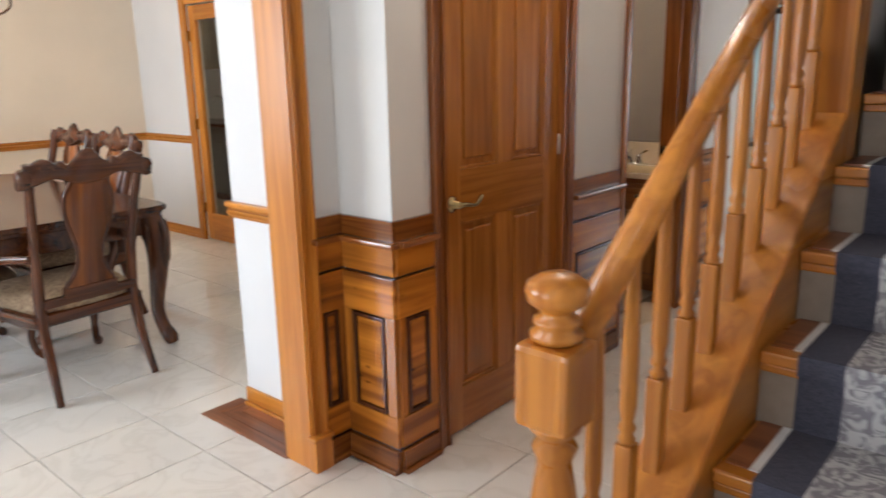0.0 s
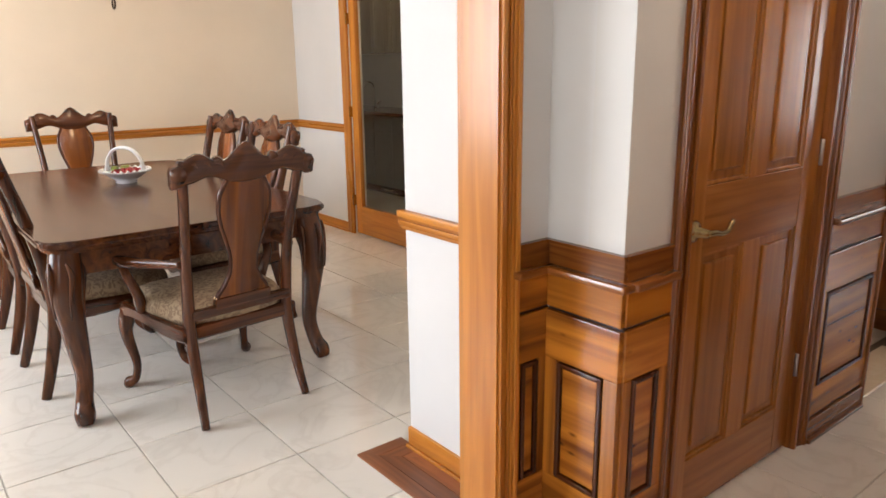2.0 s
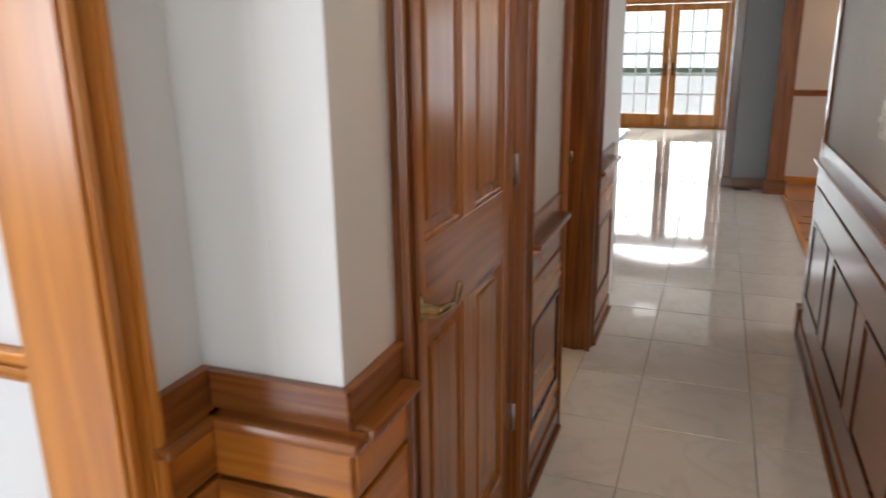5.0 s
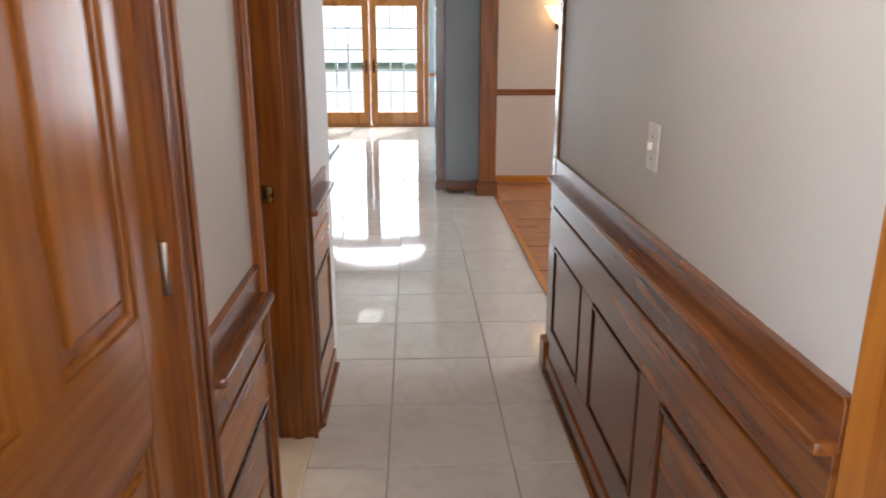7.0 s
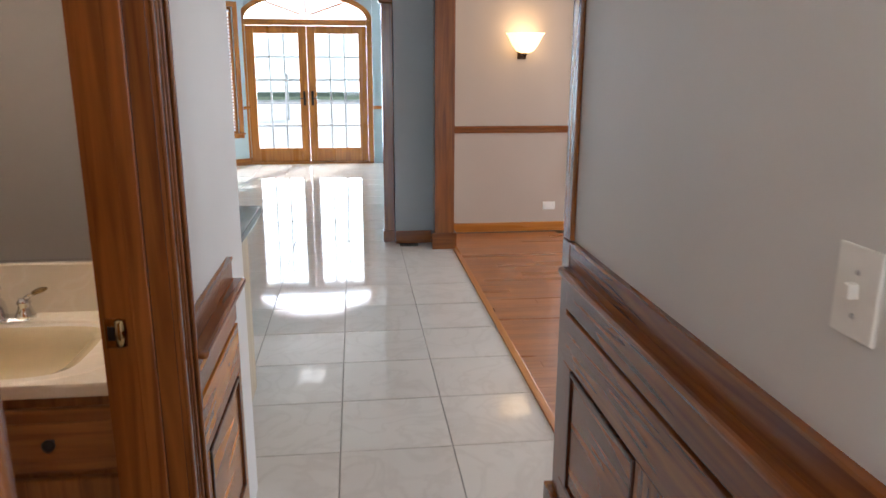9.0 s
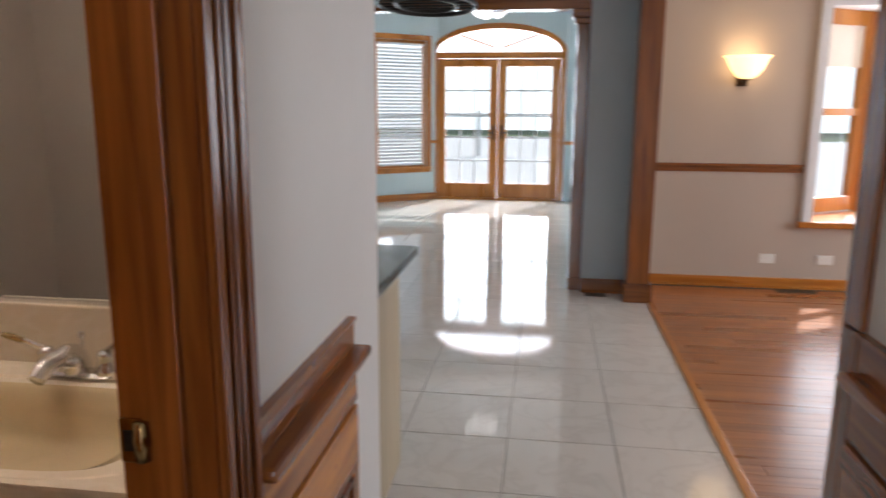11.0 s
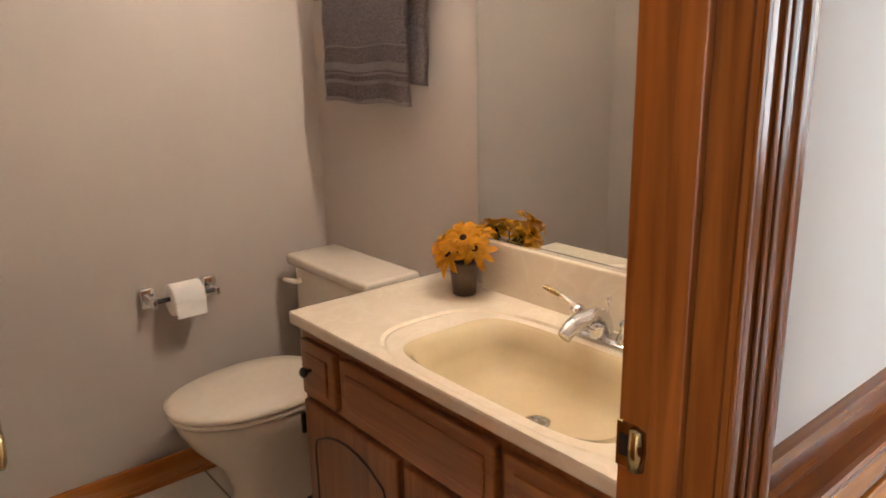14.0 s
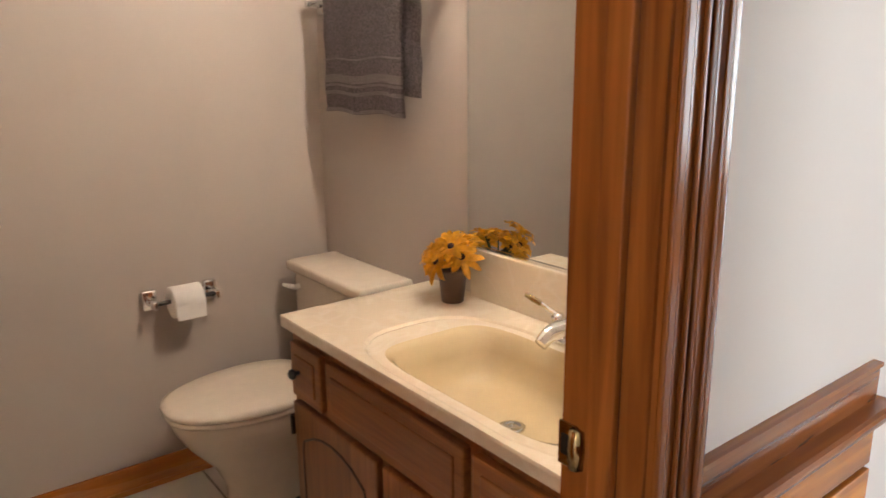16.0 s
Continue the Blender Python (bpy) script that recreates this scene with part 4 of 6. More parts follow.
def dining_chair(name, label, arms, m):
    """Carved chair; it faces local +y, its back at -y, centre of the seat at the origin."""
    c = thing(name, label, "chair", "chairs round the dining table", "", m)
    wf, wb, d, sz = 0.30, 0.245, 0.27, 0.47
    # seat
    bm = bmesh.new()
    prev, rings = None, []
    outline = []
    for k in range(28):
        t = k / 28 * 2 * math.pi
        sgn = lambda v: (1 if v > 0 else -1) * abs(v) ** 0.45
        x, y = sgn(math.cos(t)), sgn(math.sin(t))
        w = wb + (wf - wb) * (y + 1) / 2
        outline.append((x * w, y * d))
    for s, z in ((0.99, sz - 0.055), (1.0, sz - 0.03), (0.99, sz), (0.93, sz + 0.022), (0.75, sz + 0.036), (0.4, sz + 0.042)):
        rings.append([bm.verts.new((x * s, y * s, z)) for x, y in outline])
    for a, b2 in zip(rings, rings[1:]):
        for k in range(28):
            bm.faces.new((a[k], a[(k + 1) % 28], b2[(k + 1) % 28], b2[k]))
    bm.faces.new(rings[0][::-1]), bm.faces.new(rings[-1])
    part("seat", bm, SEATF, c, "beige damask upholstered seat", True)
    # shaped seat rails
    fr = [(u * wf, sz - 0.115 - 0.02 * math.cos(u * math.pi * 2), sz - 0.05) for u in [k / 10 - 1 for k in range(21)]]
    a = part("seat_rail", slab(fr, 0.03), MAHOG["x"], c, "", True)
    a.matrix_basis = pose(0, d - 0.015, 0)
    a = part("seat_rail", slab([(u * wb, sz - 0.11, sz - 0.045) for u in (-1, -0.5, 0, 0.5, 1)], 0.03), MAHOG["x"], c)
    a.matrix_basis = pose(0, -d + 0.012, 0)
    for s in (-1, 1):
        a = part("seat_rail", slab([(u, sz - 0.11 - 0.012 * math.sin((u + d) / d * math.pi), sz - 0.045) for u in [-d + 2 * d * k / 10 for k in range(11)]], 0.03), MAHOG["x"], c)
        a.matrix_basis = pose(s * (wf + wb) / 2, 0, 0, 0, 0, 90 - s * 5.5)
        # front cabriole leg
        part("front_leg", limb([(s * (wf - 0.03), d - 0.03, sz - 0.05, 0.034), (s * (wf - 0.012), d - 0.005, sz - 0.13, 0.036), (s * (wf - 0.01), d + 0.01, 0.26, 0.027), (s * (wf - 0.03), d - 0.012, 0.13, 0.019), (s * (wf - 0.022), d, 0.05, 0.019), (s * (wf - 0.002), d + 0.028, 0.025, 0.026), (s * (wf + 0.004), d + 0.038, 0.002, 0.018)], 12), MAHOG["z"], c, "", True)
        # back leg and post in one sweep
        part("back_leg", limb([(s * (wb - 0.005), -d - 0.075, 0.002, 0.017), (s * (wb - 0.015), -d - 0.03, 0.16, 0.021), (s * (wb - 0.02), -d + 0.012, 0.36, 0.025), (s * (wb - 0.02), -d + 0.01, 0.50, 0.025), (s * (wb - 0.015), -d - 0.03, 0.74, 0.021), (s * (wb + 0.005), -d - 0.115, 1.05, 0.020), (s * (wb + 0.008), -d - 0.130, 1.11, 0.020)], 12, 1.25), MAHOG["z"], c, "", True)
        if arms:
            part("arm", limb([(s * (wb + 0.0), -d - 0.015, 0.69, 0.018), (s * (wb + 0.045), -0.13, 0.675, 0.021), (s * (wf + 0.055), 0.04, 0.665, 0.027), (s * (wf + 0.045), 0.13, 0.655, 0.027), (s * (wf + 0.015), 0.165, 0.635, 0.020)], 12, 0.8), MAHOG["y"], c, "curved open arm", True)
            part("arm_support", limb([(s * (wf + 0.04), 0.115, 0.65, 0.019), (s * (wf + 0.03), 0.06, 0.58, 0.021), (s * (wf - 0.005), 0.06, 0.49, 0.023), (s * (wf - 0.012), 0.08, 0.42, 0.022)], 10), MAHOG["z"], c, "", True)
    tilt = pose(0, -d - 0.02, 0.515, 11.5) @ Matrix.Diagonal((1, 1, 1.16, 1))
    # vase splat
    sp = part("splat", slab_side([(0.0, 0.105), (0.02, 0.11), (0.05, 0.085), (0.10, 0.060), (0.16, 0.060), (0.22, 0.078), (0.28, 0.100), (0.34, 0.112), (0.39, 0.108), (0.42, 0.092), (0.45, 0.075), (0.47, 0.08)], 0.022), BURL, c, "vase-shaped burl splat", True)
    sp.matrix_basis = tilt
    ed = part("splat_edge", limb_edges([(0.0, 0.105), (0.02, 0.11), (0.05, 0.085), (0.10, 0.060), (0.16, 0.060), (0.22, 0.078), (0.28, 0.100), (0.34, 0.112), (0.39, 0.108), (0.42, 0.092), (0.45, 0.075)]), MAHOG["z"], c, "", True)
    ed.matrix_basis = tilt
    a = part("back_shoe", boxes((-0.125, 0.125, -0.018, 0.018, -0.03, 0.012), bevel=0.006), MAHOG["x"], c)
    a.matrix_basis = tilt
    a = part("lower_back_rail", boxes((-wb + 0.02, wb - 0.02, -0.014, 0.014, -0.055, -0.020), bevel=0.005), MAHOG["x"], c)
    a.matrix_basis = tilt
    # carved crest
    cols = []
    for k in range(41):
        u = -1 + k / 20
        au = abs(u)
        hi = 0.520 + 0.018 * math.cos(3 * math.pi * u) + 0.020 * math.exp(-(u / 0.18) ** 2) + 0.012 * (1 - au)
        lo = 0.442 - 0.014 * math.exp(-(u / 0.28) ** 2) + 0.022 * math.exp(-((au - 0.5) / 0.2) ** 2) - 0.008 * (au > 0.88)
        cols.append((u * (wb + 0.055), lo, hi))
    cr = part("crest_rail", slab(cols, 0.044), MAHOG["x"], c, "carved serpentine crest rail", True)
    cr.matrix_basis = tilt
    bm = bmesh.new()
    for k in range(7):
        t = radians(-75 + 25 * k)
        limb([(0, 0, 0.49, 0.012), (0.03 * math.sin(t), 0, 0.50 + 0.03 * math.cos(t), 0.014), (0.052 * math.sin(t), 0, 0.505 + 0.046 * math.cos(t), 0.009)], 8, 1.6, bm)
    cv = part("carved_shell", bm, MAHOG["x"], c, "carved shell", True)
    cv.matrix_basis = tilt
    for s in (-1, 1):
        for r in range(3):
            cv = part("carved_leaf", limb([(s * (0.085 + 0.05 * r), 0, 0.47, 0.007), (s * (0.115 + 0.05 * r), 0, 0.515, 0.014), (s * (0.15 + 0.05 * r), 0, 0.50, 0.006)], 8, 1.9), MAHOG["x"], c, "", True)
            cv.matrix_basis = tilt
        cv = part("scroll_end", sweep([(s * (wb + 0.03), -0.024, 0.48), (s * (wb + 0.03), 0.024, 0.48)], 0.027, 14), MAHOG["x"], c, "", True)
        cv.matrix_basis = tilt
    return c


def slab_side(rows, thick):
    """Upright shape from rows of (z, half width), with thickness along y and softened sides."""
    bm = bmesh.new()
    R = []
    for z, w in rows:
        R.append([bm.verts.new(p) for p in ((-w, 0, z), (-w + 0.008, -thick / 2, z), (w - 0.008, -thick / 2, z), (w, 0, z), (w - 0.008, thick / 2, z), (-w + 0.008, thick / 2, z))])
    for a, b2 in zip(R, R[1:]):
        for k in range(6):
            bm.faces.new((a[k], a[(k + 1) % 6], b2[(k + 1) % 6], b2[k]))
    bm.faces.new(R[0][::-1]), bm.faces.new(R[-1])
    return bm


def limb_edges(rows):
    bm = bmesh.new()
    for s in (-1, 1):
        limb([(s * w, 0, z, 0.009) for z, w in rows], 8, 1.3, bm)
    return bm


arm = dining_chair("dining_armchair", "carved mahogany armchair with damask seat at the table's end", True, pose(-2.80, 2.215, 0, 0, 0, 95))
copy_thing(arm, pose(-5.12, 2.30, 0, 0, 0, -92))
side = dining_chair("dining_chair", "carved mahogany side chair with damask seat at the table", False, pose(-3.42, 1.90, 0, 0, 0, 1))
for m in (pose(-4.10, 1.89, 0, 0, 0, -1), pose(-3.67, 2.58, 0, 0, 0, 179), pose(-4.33, 2.60, 0, 0, 0, 182)):
    copy_thing(side, m)

bk = thing("fruit_basket", "white porcelain basket of berries on the table", "basket", "", "", pose(-4.14, 2.27, TZ, 0, 0, 35))
bw = [(0.055, 0.0), (0.060, 0.006), (0.050, 0.012), (0.085, 0.035), (0.120, 0.058), (0.136, 0.070), (0.136, 0.074), (0.116, 0.060), (0.080, 0.042), (0.0, 0.030)]
part("bowl", lathe(bw, 32), PORCELAIN, bk, "white woven porcelain bowl", True)
rim = bmesh.new()
for k in range(24):
    t = k / 24 * 2 * math.pi
    bmesh.ops.create_icosphere(rim, subdivisions=1, radius=0.011, matrix=Matrix.Translation((0.134 * math.cos(t), 0.134 * math.sin(t), 0.074)))
part("rim", rim, PORCELAIN, bk, "", True)
part("basket_handle", limb([(-0.125, 0, 0.066, 0.010), (-0.115, 0, 0.13, 0.009), (-0.07, 0, 0.185, 0.009), (0, 0, 0.203, 0.010), (0.07, 0, 0.185, 0.009), (0.115, 0, 0.13, 0.009), (0.125, 0, 0.066, 0.010)], 10, 1.5), PORCELAIN, bk, "", True)
fruit = thing("berries", "red berries and green grapes heaped in the basket", "fruit", "", "stuff")
bm = bmesh.new()
rnd = random.Random(4)
for k in range(34):
    a, r = rnd.uniform(0, 6.28), 0.085 * math.sqrt(rnd.random())
    bmesh.ops.create_icosphere(bm, subdivisions=2, radius=rnd.uniform(0.012, 0.017), matrix=Matrix.Translation((-4.14 + r * math.cos(a), 2.27 + r * math.sin(a), TZ + 0.062 + rnd.uniform(0, 0.025) * (1 - r / 0.1))))
part("red_berry", bm, BERRY, fruit, "", True)
bm = bmesh.new()
for k in range(9):
    a, r = rnd.uniform(2.4, 3.9), 0.05 + 0.035 * rnd.random()
    bmesh.ops.create_icosphere(bm, subdivisions=2, radius=0.015, matrix=Matrix.Translation((-4.14 + r * math.cos(a), 2.27 + r * math.sin(a), TZ + 0.078)))
part("grape", bm, GRAPE, fruit, "", True)

ch = thing("chandelier", "dark bronze ball chandelier with curved arms", "chandelier", "", "", pose(-3.90, 2.25, 1.74))
part("body", lathe([(0, 0.045), (0.012, 0.048), (0.016, 0.06), (0.03, 0.075), (0.07, 0.10), (0.085, 0.14), (0.07, 0.18), (0.03, 0.21), (0.02, 0.26), (0.035, 0.30), (0.015, 0.34), (0.012, 0.45), (0, 0.46)], 28), BRONZE, ch, "dark bronze ball stem", True)
bm = bmesh.new()
sweep([(0.025 * math.cos(k / 12 * 6.2832), 0, 0.022 + 0.025 * math.sin(k / 12 * 6.2832)) for k in range(13)], 0.0045, 8, bm)
part("ring", bm, BRONZE, ch, "", True)
part("chain", sweep([(0, 0, 0.45), (0, 0, 0.82)], 0.006, 8), BRONZE, ch)
part("canopy", lathe([(0.01, 0.80), (0.06, 0.84), (0.065, 0.86), (0, 0.86)], 20), BRONZE, ch, "", True)
for k in range(6):
    t = k / 6 * 2 * math.pi + 0.3
    R = lambda r, z, w: (r * math.cos(t), r * math.sin(t), z, w)
    ar = part("arm", limb([R(0.06, 0.16, 0.008), R(0.13, 0.085, 0.007), R(0.22, 0.075, 0.007), R(0.30, 0.12, 0.007), R(0.31, 0.18, 0.007)], 8), BRONZE, ch, "curved bronze arm", True)
    part("candle_cup", lathe([(0.008, 0.17), (0.035, 0.19), (0.036, 0.195), (0.012, 0.20), (0.012, 0.28), (0, 0.285)], 14, None, Matrix.Translation((0.31 * math.cos(t), 0.31 * math.sin(t), 0))), PLASTIC, ar, "", True)

# glazed pantry door
gd = thing("door_3", "closed oak glazed door with brass lever", "door", "", "structure", frame_at((-4.06, 4.36, 0), (-1, 0)))
part("stile", boxes((0.0, 0.105, -0.05, -0.008, 0.01, 2.05), bevel=0.003), OAK["z"], gd)
part("stile", boxes((0.875, 0.958, -0.05, -0.008, 0.01, 2.05), bevel=0.003), OAK["z"], gd)
part("bottom_rail", boxes((0.105, 0.875, -0.05, -0.008, 0.01, 0.25), bevel=0.003), OAK["x"], gd)
part("top_rail", boxes((0.105, 0.875, -0.05, -0.008, 1.93, 2.05), bevel=0.003), OAK["x"], gd)
gp = part("pane", boxes((0.105, 0.875, -0.032, -0.027, 0.25, 1.93)), GLASS, gd)
gp.visible_shadow = False
lever(gd, 0.05, 0.97, -0.008, 1, 1, STEEL)
part("casing", boxes((0.96, 1.06, 0, 0.022, 0, 2.16), bevel=0.005), OAK["z"], gd)
part("casing", boxes((-0.10, 0.0, 0, 0.022, 0, 2.16), bevel=0.005), OAK["z"], gd)
part("head_casing", boxes((0, 0.96, 0, 0.022, 2.06, 2.16), bevel=0.005), OAK["x"], gd)
for z in (0.3, 1.05, 1.8):
    part("hinge", boxes((0.955, 0.965, -0.008, 0.024, z - 0.045, z + 0.045), bevel=0.002), BRASS, gd)

# pantry behind it
for k in range(6):
    x0 = -8.0 + 0.70 * k
    cb = thing("base_cabinet", "dark painted base cabinet in the pantry", "cabinet", "pantry base cabinets")
    part("body", boxes((x0, x0 + 0.695, 5.64, 6.24, 0.09, 0.88), bevel=0.002), PANTRY, cb)
    part("toe_kick", boxes((x0, x0 + 0.695, 5.69, 6.24, 0, 0.09)), MAHOG["x"], cb)
    for s in (0, 1):
        dd = part("cabinet_door", boxes((x0 + 0.01 + 0.343 * s, x0 + 0.343 + 0.343 * s, 5.618, 5.64, 0.12, 0.70), bevel=0.004), PANTRY, cb)
        part("panel", boxes((x0 + 0.06 + 0.343 * s, x0 + 0.293 + 0.343 * s, 5.612, 5.62, 0.18, 0.64), bevel=0.004), PANTRY, dd)
        part("drawer", boxes((x0 + 0.01 + 0.343 * s, x0 + 0.343 + 0.343 * s, 5.618, 5.64, 0.72, 0.86), bevel=0.004), PANTRY, cb)
    ub = thing("wall_cabinet", "pale wood wall cabinet in the pantry", "cabinet", "pantry wall cabinets")
    part("body", boxes((x0, x0 + 0.695, 5.92, 6.245, 1.55, 2.40), bevel=0.002), UPPER, ub)
    for s in (0, 1):
        dd = part("cabinet_door", boxes((x0 + 0.01 + 0.343 * s, x0 + 0.343 + 0.343 * s, 5.90, 5.92, 1.57, 2.38), bevel=0.004), UPPER, ub)
        part("panel", boxes((x0 + 0.06 + 0.343 * s, x0 + 0.293 + 0.343 * s, 5.894, 5.902, 1.63, 2.32), bevel=0.006), UPPER, dd)
        part("handle", limb([(x0 + 0.325 + 0.05 * s, 5.90, 1.62, 0.004), (x0 + 0.325 + 0.05 * s, 5.875, 1.64, 0.004), (x0 + 0.325 + 0.05 * s, 5.875, 1.71, 0.004), (x0 + 0.325 + 0.05 * s, 5.90, 1.73, 0.004)], 8), STEEL, dd, "", True)
wt = tagged(part("worktop", boxes((-8.05, -3.74, 5.60, 6.245, 0.882, 0.92), bevel=0.006), MAHOG["x"]), "dark edged pantry worktop", "worktop")
ft = thing("pantry_faucet", "chrome gooseneck faucet on the pantry worktop", "faucet", "", "", pose(-7.1, 5.98, 0.92))
part("spout", limb([(0, 0, 0, 0.014), (0, 0, 0.20, 0.012), (0, -0.03, 0.29, 0.011), (0, -0.10, 0.31, 0.011), (0, -0.15, 0.25, 0.011)], 10), CHROME, ft, "", True)
part("side_lever", limb([(0.06, 0, 0, 0.012), (0.06, 0, 0.06, 0.010), (0.13, 0, 0.09, 0.006)], 10), CHROME, ft, "", True)

# ---- hall fittings ----
sw = thing("light_switch", "ivory toggle light switch on the hall wall", "light switch", "", "", frame_at((0.175, 4.322, 1.165), (0, 1)))
part("plate", boxes((0, 0.082, 0, 0.006, 0, 0.122), bevel=0.003), PLASTIC, sw)
part("toggle", boxes((0.035, 0.047, 0.006, 0.020, 0.054, 0.074), bevel=0.002), PLASTIC, sw)
for z in (0.03, 0.088):
    part("screw", lathe([(0, 0), (0.004, 0), (0.003, 0.0015), (0, 0.0015)], 10, None, pose(0.041, 0.006, z, -90)), STEEL, sw)
hl = thing("hall_ceiling_light", "small frosted glass ceiling light in the hall", "ceiling light", "", "", pose(-0.35, 3.2, H))
part("rim", lathe([(0.14, 0), (0.15, -0.01), (0.145, -0.03), (0.13, -0.035), (0, -0.035)], 32), BRASS, hl, "", True)

# ---- bathroom ----
vt = thing("vanity_cabinet", "oak bathroom vanity with drawers and arched doors", "cabinet")
part("body", boxes((-2.155, -0.99, 5.20, 5.71, 0.09, 0.64)), VANITY["z"], vt)
part("side_panel", boxes((-2.155, -2.135, 5.20, 5.71, 0.64, 0.768)), VANITY["z"], vt)
part("toe_kick", boxes((-2.155, -0.99, 5.26, 5.71, 0, 0.09)), VANITY["x"], vt)
part("face_frame", boxes((-2.158, -0.99, 5.188, 5.20, 0.09, 0.768)), VANITY["z"], vt)
for a, c, nm in ((-2.135, -1.965, "drawer"), (-1.935, -1.37, "false_front"), (-1.345, -1.01, "drawer")):
    dr = part(nm, boxes((a, c, 5.166, 5.188, 0.575, 0.735), bevel=0.006), VANITY["x"], vt)
    part("raised_field", boxes((a + 0.03, c - 0.03, 5.160, 5.168, 0.605, 0.705), bevel=0.004), VANITY["x"], dr)
    if nm == "drawer":
        kn = part("knob", lathe([(0, 0), (0.006, 0), (0.006, 0.012), (0.014, 0.018), (0.015, 0.026), (0.008, 0.032), (0, 0.033)], 16), IRON, dr, "dark round knob", True)
        kn.matrix_basis = pose(a + 0.06 if a < -2 else (a + c) / 2, 5.162, 0.66, 90)
for a, c in ((-2.135, -1.70), (-1.675, -1.345), (-1.325, -1.01)):
    dr = part("cabinet_door", boxes((a, c, 5.166, 5.188, 0.115, 0.555), bevel=0.006), VANITY["z"], vt)
    bm = bmesh.new()
    w = c - a
    arch = [(a + 0.05, 5.1655, 0.15), (a + 0.05, 5.1655, 0.42), (a + 0.05 + 0.02 * w, 5.1655, 0.45)] + [(a + 0.05 + (w - 0.1) * t, 5.1655, 0.455 + 0.045 * math.sin(math.pi * t)) for t in (0.2, 0.35, 0.5, 0.65, 0.8)] + [(c - 0.05 - 0.02 * w, 5.1655, 0.45), (c - 0.05, 5.1655, 0.42), (c - 0.05, 5.1655, 0.15), (a + 0.05, 5.1655, 0.15)]
    sweep(arch, 0.0035, 6, bm)
    part("arched_groove", bm, DARKEDGE, dr)
for z in (0.20, 0.47):
    part("hinge", boxes((-2.160, -2.150, 5.165, 5.19, z - 0.03, z + 0.03)), IRON, vt)

# cast top with its basin
top = tagged(new("sink_counter"), "cream cultured marble vanity top with moulded basin", "vanity top")
bm = bmesh.new()
BX, BY, BW, BD = -1.47, 5.392, 0.292, 0.172
NS = 40


def super_ring(k, ax, ay, p):
    t = k / NS * 2 * math.pi
    cc, ss = math.cos(t), math.sin(t)
    return (BX + ax * (1 if cc > 0 else -1) * abs(cc) ** p, BY + ay * (1 if ss > 0 else -1) * abs(ss) ** p)


def edge_ring(k):
    t = k / NS * 2 * math.pi
    cc, ss = math.cos(t), math.sin(t)
    x0, x1, y0, y1 = -2.178, -0.99, 5.163, 5.71
    sx = (x1 - BX if cc > 0 else BX - x0) / max(abs(cc), 1e-6)
    sy = (y1 - BY if ss > 0 else BY - y0) / max(abs(ss), 1e-6)
    s = min(sx, sy)
    return (BX + s * cc, BY + s * ss)


outer = [bm.verts.new((*edge_ring(k), 0.80)) for k in range(NS)]
ridge_o = [bm.verts.new((*super_ring(k, 0.425, 0.222, 0.62), 0.80)) for k in range(NS)]
ridge_m = [bm.verts.new((*super_ring(k, 0.416, 0.215, 0.62), 0.7940)) for k in range(NS)]
ridge_i = [bm.verts.new((*super_ring(k, 0.406, 0.208, 0.60), 0.7970)) for k in range(NS)]
rim1 = [bm.verts.new((*super_ring(k, BW + 0.03, BD + 0.01, 0.40), 0.797)) for k in range(NS)]
under = [bm.verts.new((*edge_ring(k), 0.770)) for k in range(NS)]
for a, c in ((outer, ridge_o), (ridge_o, ridge_m), (ridge_m, ridge_i), (ridge_i, rim1), (under, outer)):
    for k in range(NS):
        bm.faces.new((a[k], a[(k + 1) % NS], c[(k + 1) % NS], c[k]))
for cx, cy in ((-2.178, 5.163), (-2.178, 5.71), (-0.99, 5.163), (-0.99, 5.71)):
    i = min(range(NS), key=lambda k: (edge_ring(k)[0] - cx) ** 2 + (edge_ring(k)[1] - cy) ** 2)
    outer[i].co.x, outer[i].co.y, under[i].co.x, under[i].co.y = cx, cy, cx, cy
part("deck", bm, CULTURED, top)
bm = bmesh.new()
rings = [[bm.verts.new((*super_ring(k, BW * s + 0.03 * (s > 0.99), BD * s + 0.01 * (s > 0.99), p), z)) for k in range(NS)] for s, z, p in ((1.0, 0.797, 0.40), (0.985, 0.788, 0.36), (0.93, 0.742, 0.36), (0.86, 0.695, 0.40), (0.72, 0.672, 0.5), (0.35, 0.664, 0.9), (0.12, 0.662, 1.0))]
for a, c in zip(rings, rings[1:]):
    for k in range(NS):
        bm.faces.new((a[k], a[(k + 1) % NS], c[(k + 1) % NS], c[k]))
bm.faces.new(rings[-1])
part("basin", bm, BASIN, top, "glossy ivory moulded basin", True)
part("drain", lathe([(0, 0.664), (0.030, 0.664), (0.031, 0.668), (0.022, 0.670), (0.018, 0.667), (0, 0.675)], 24, None, Matrix.Translation((BX, BY, 0))), CHROME, top, "chrome pop-up drain", True)
part("front_edge", boxes((-2.178, -0.99, 5.161, 5.185, 0.766, 0.7995), bevel=0.006), CULTURED, top)
part("backsplash", boxes((-1.975, -0.99, 5.690, 5.7125, 0.79, 0.948), bevel=0.005), CULTURED, top)

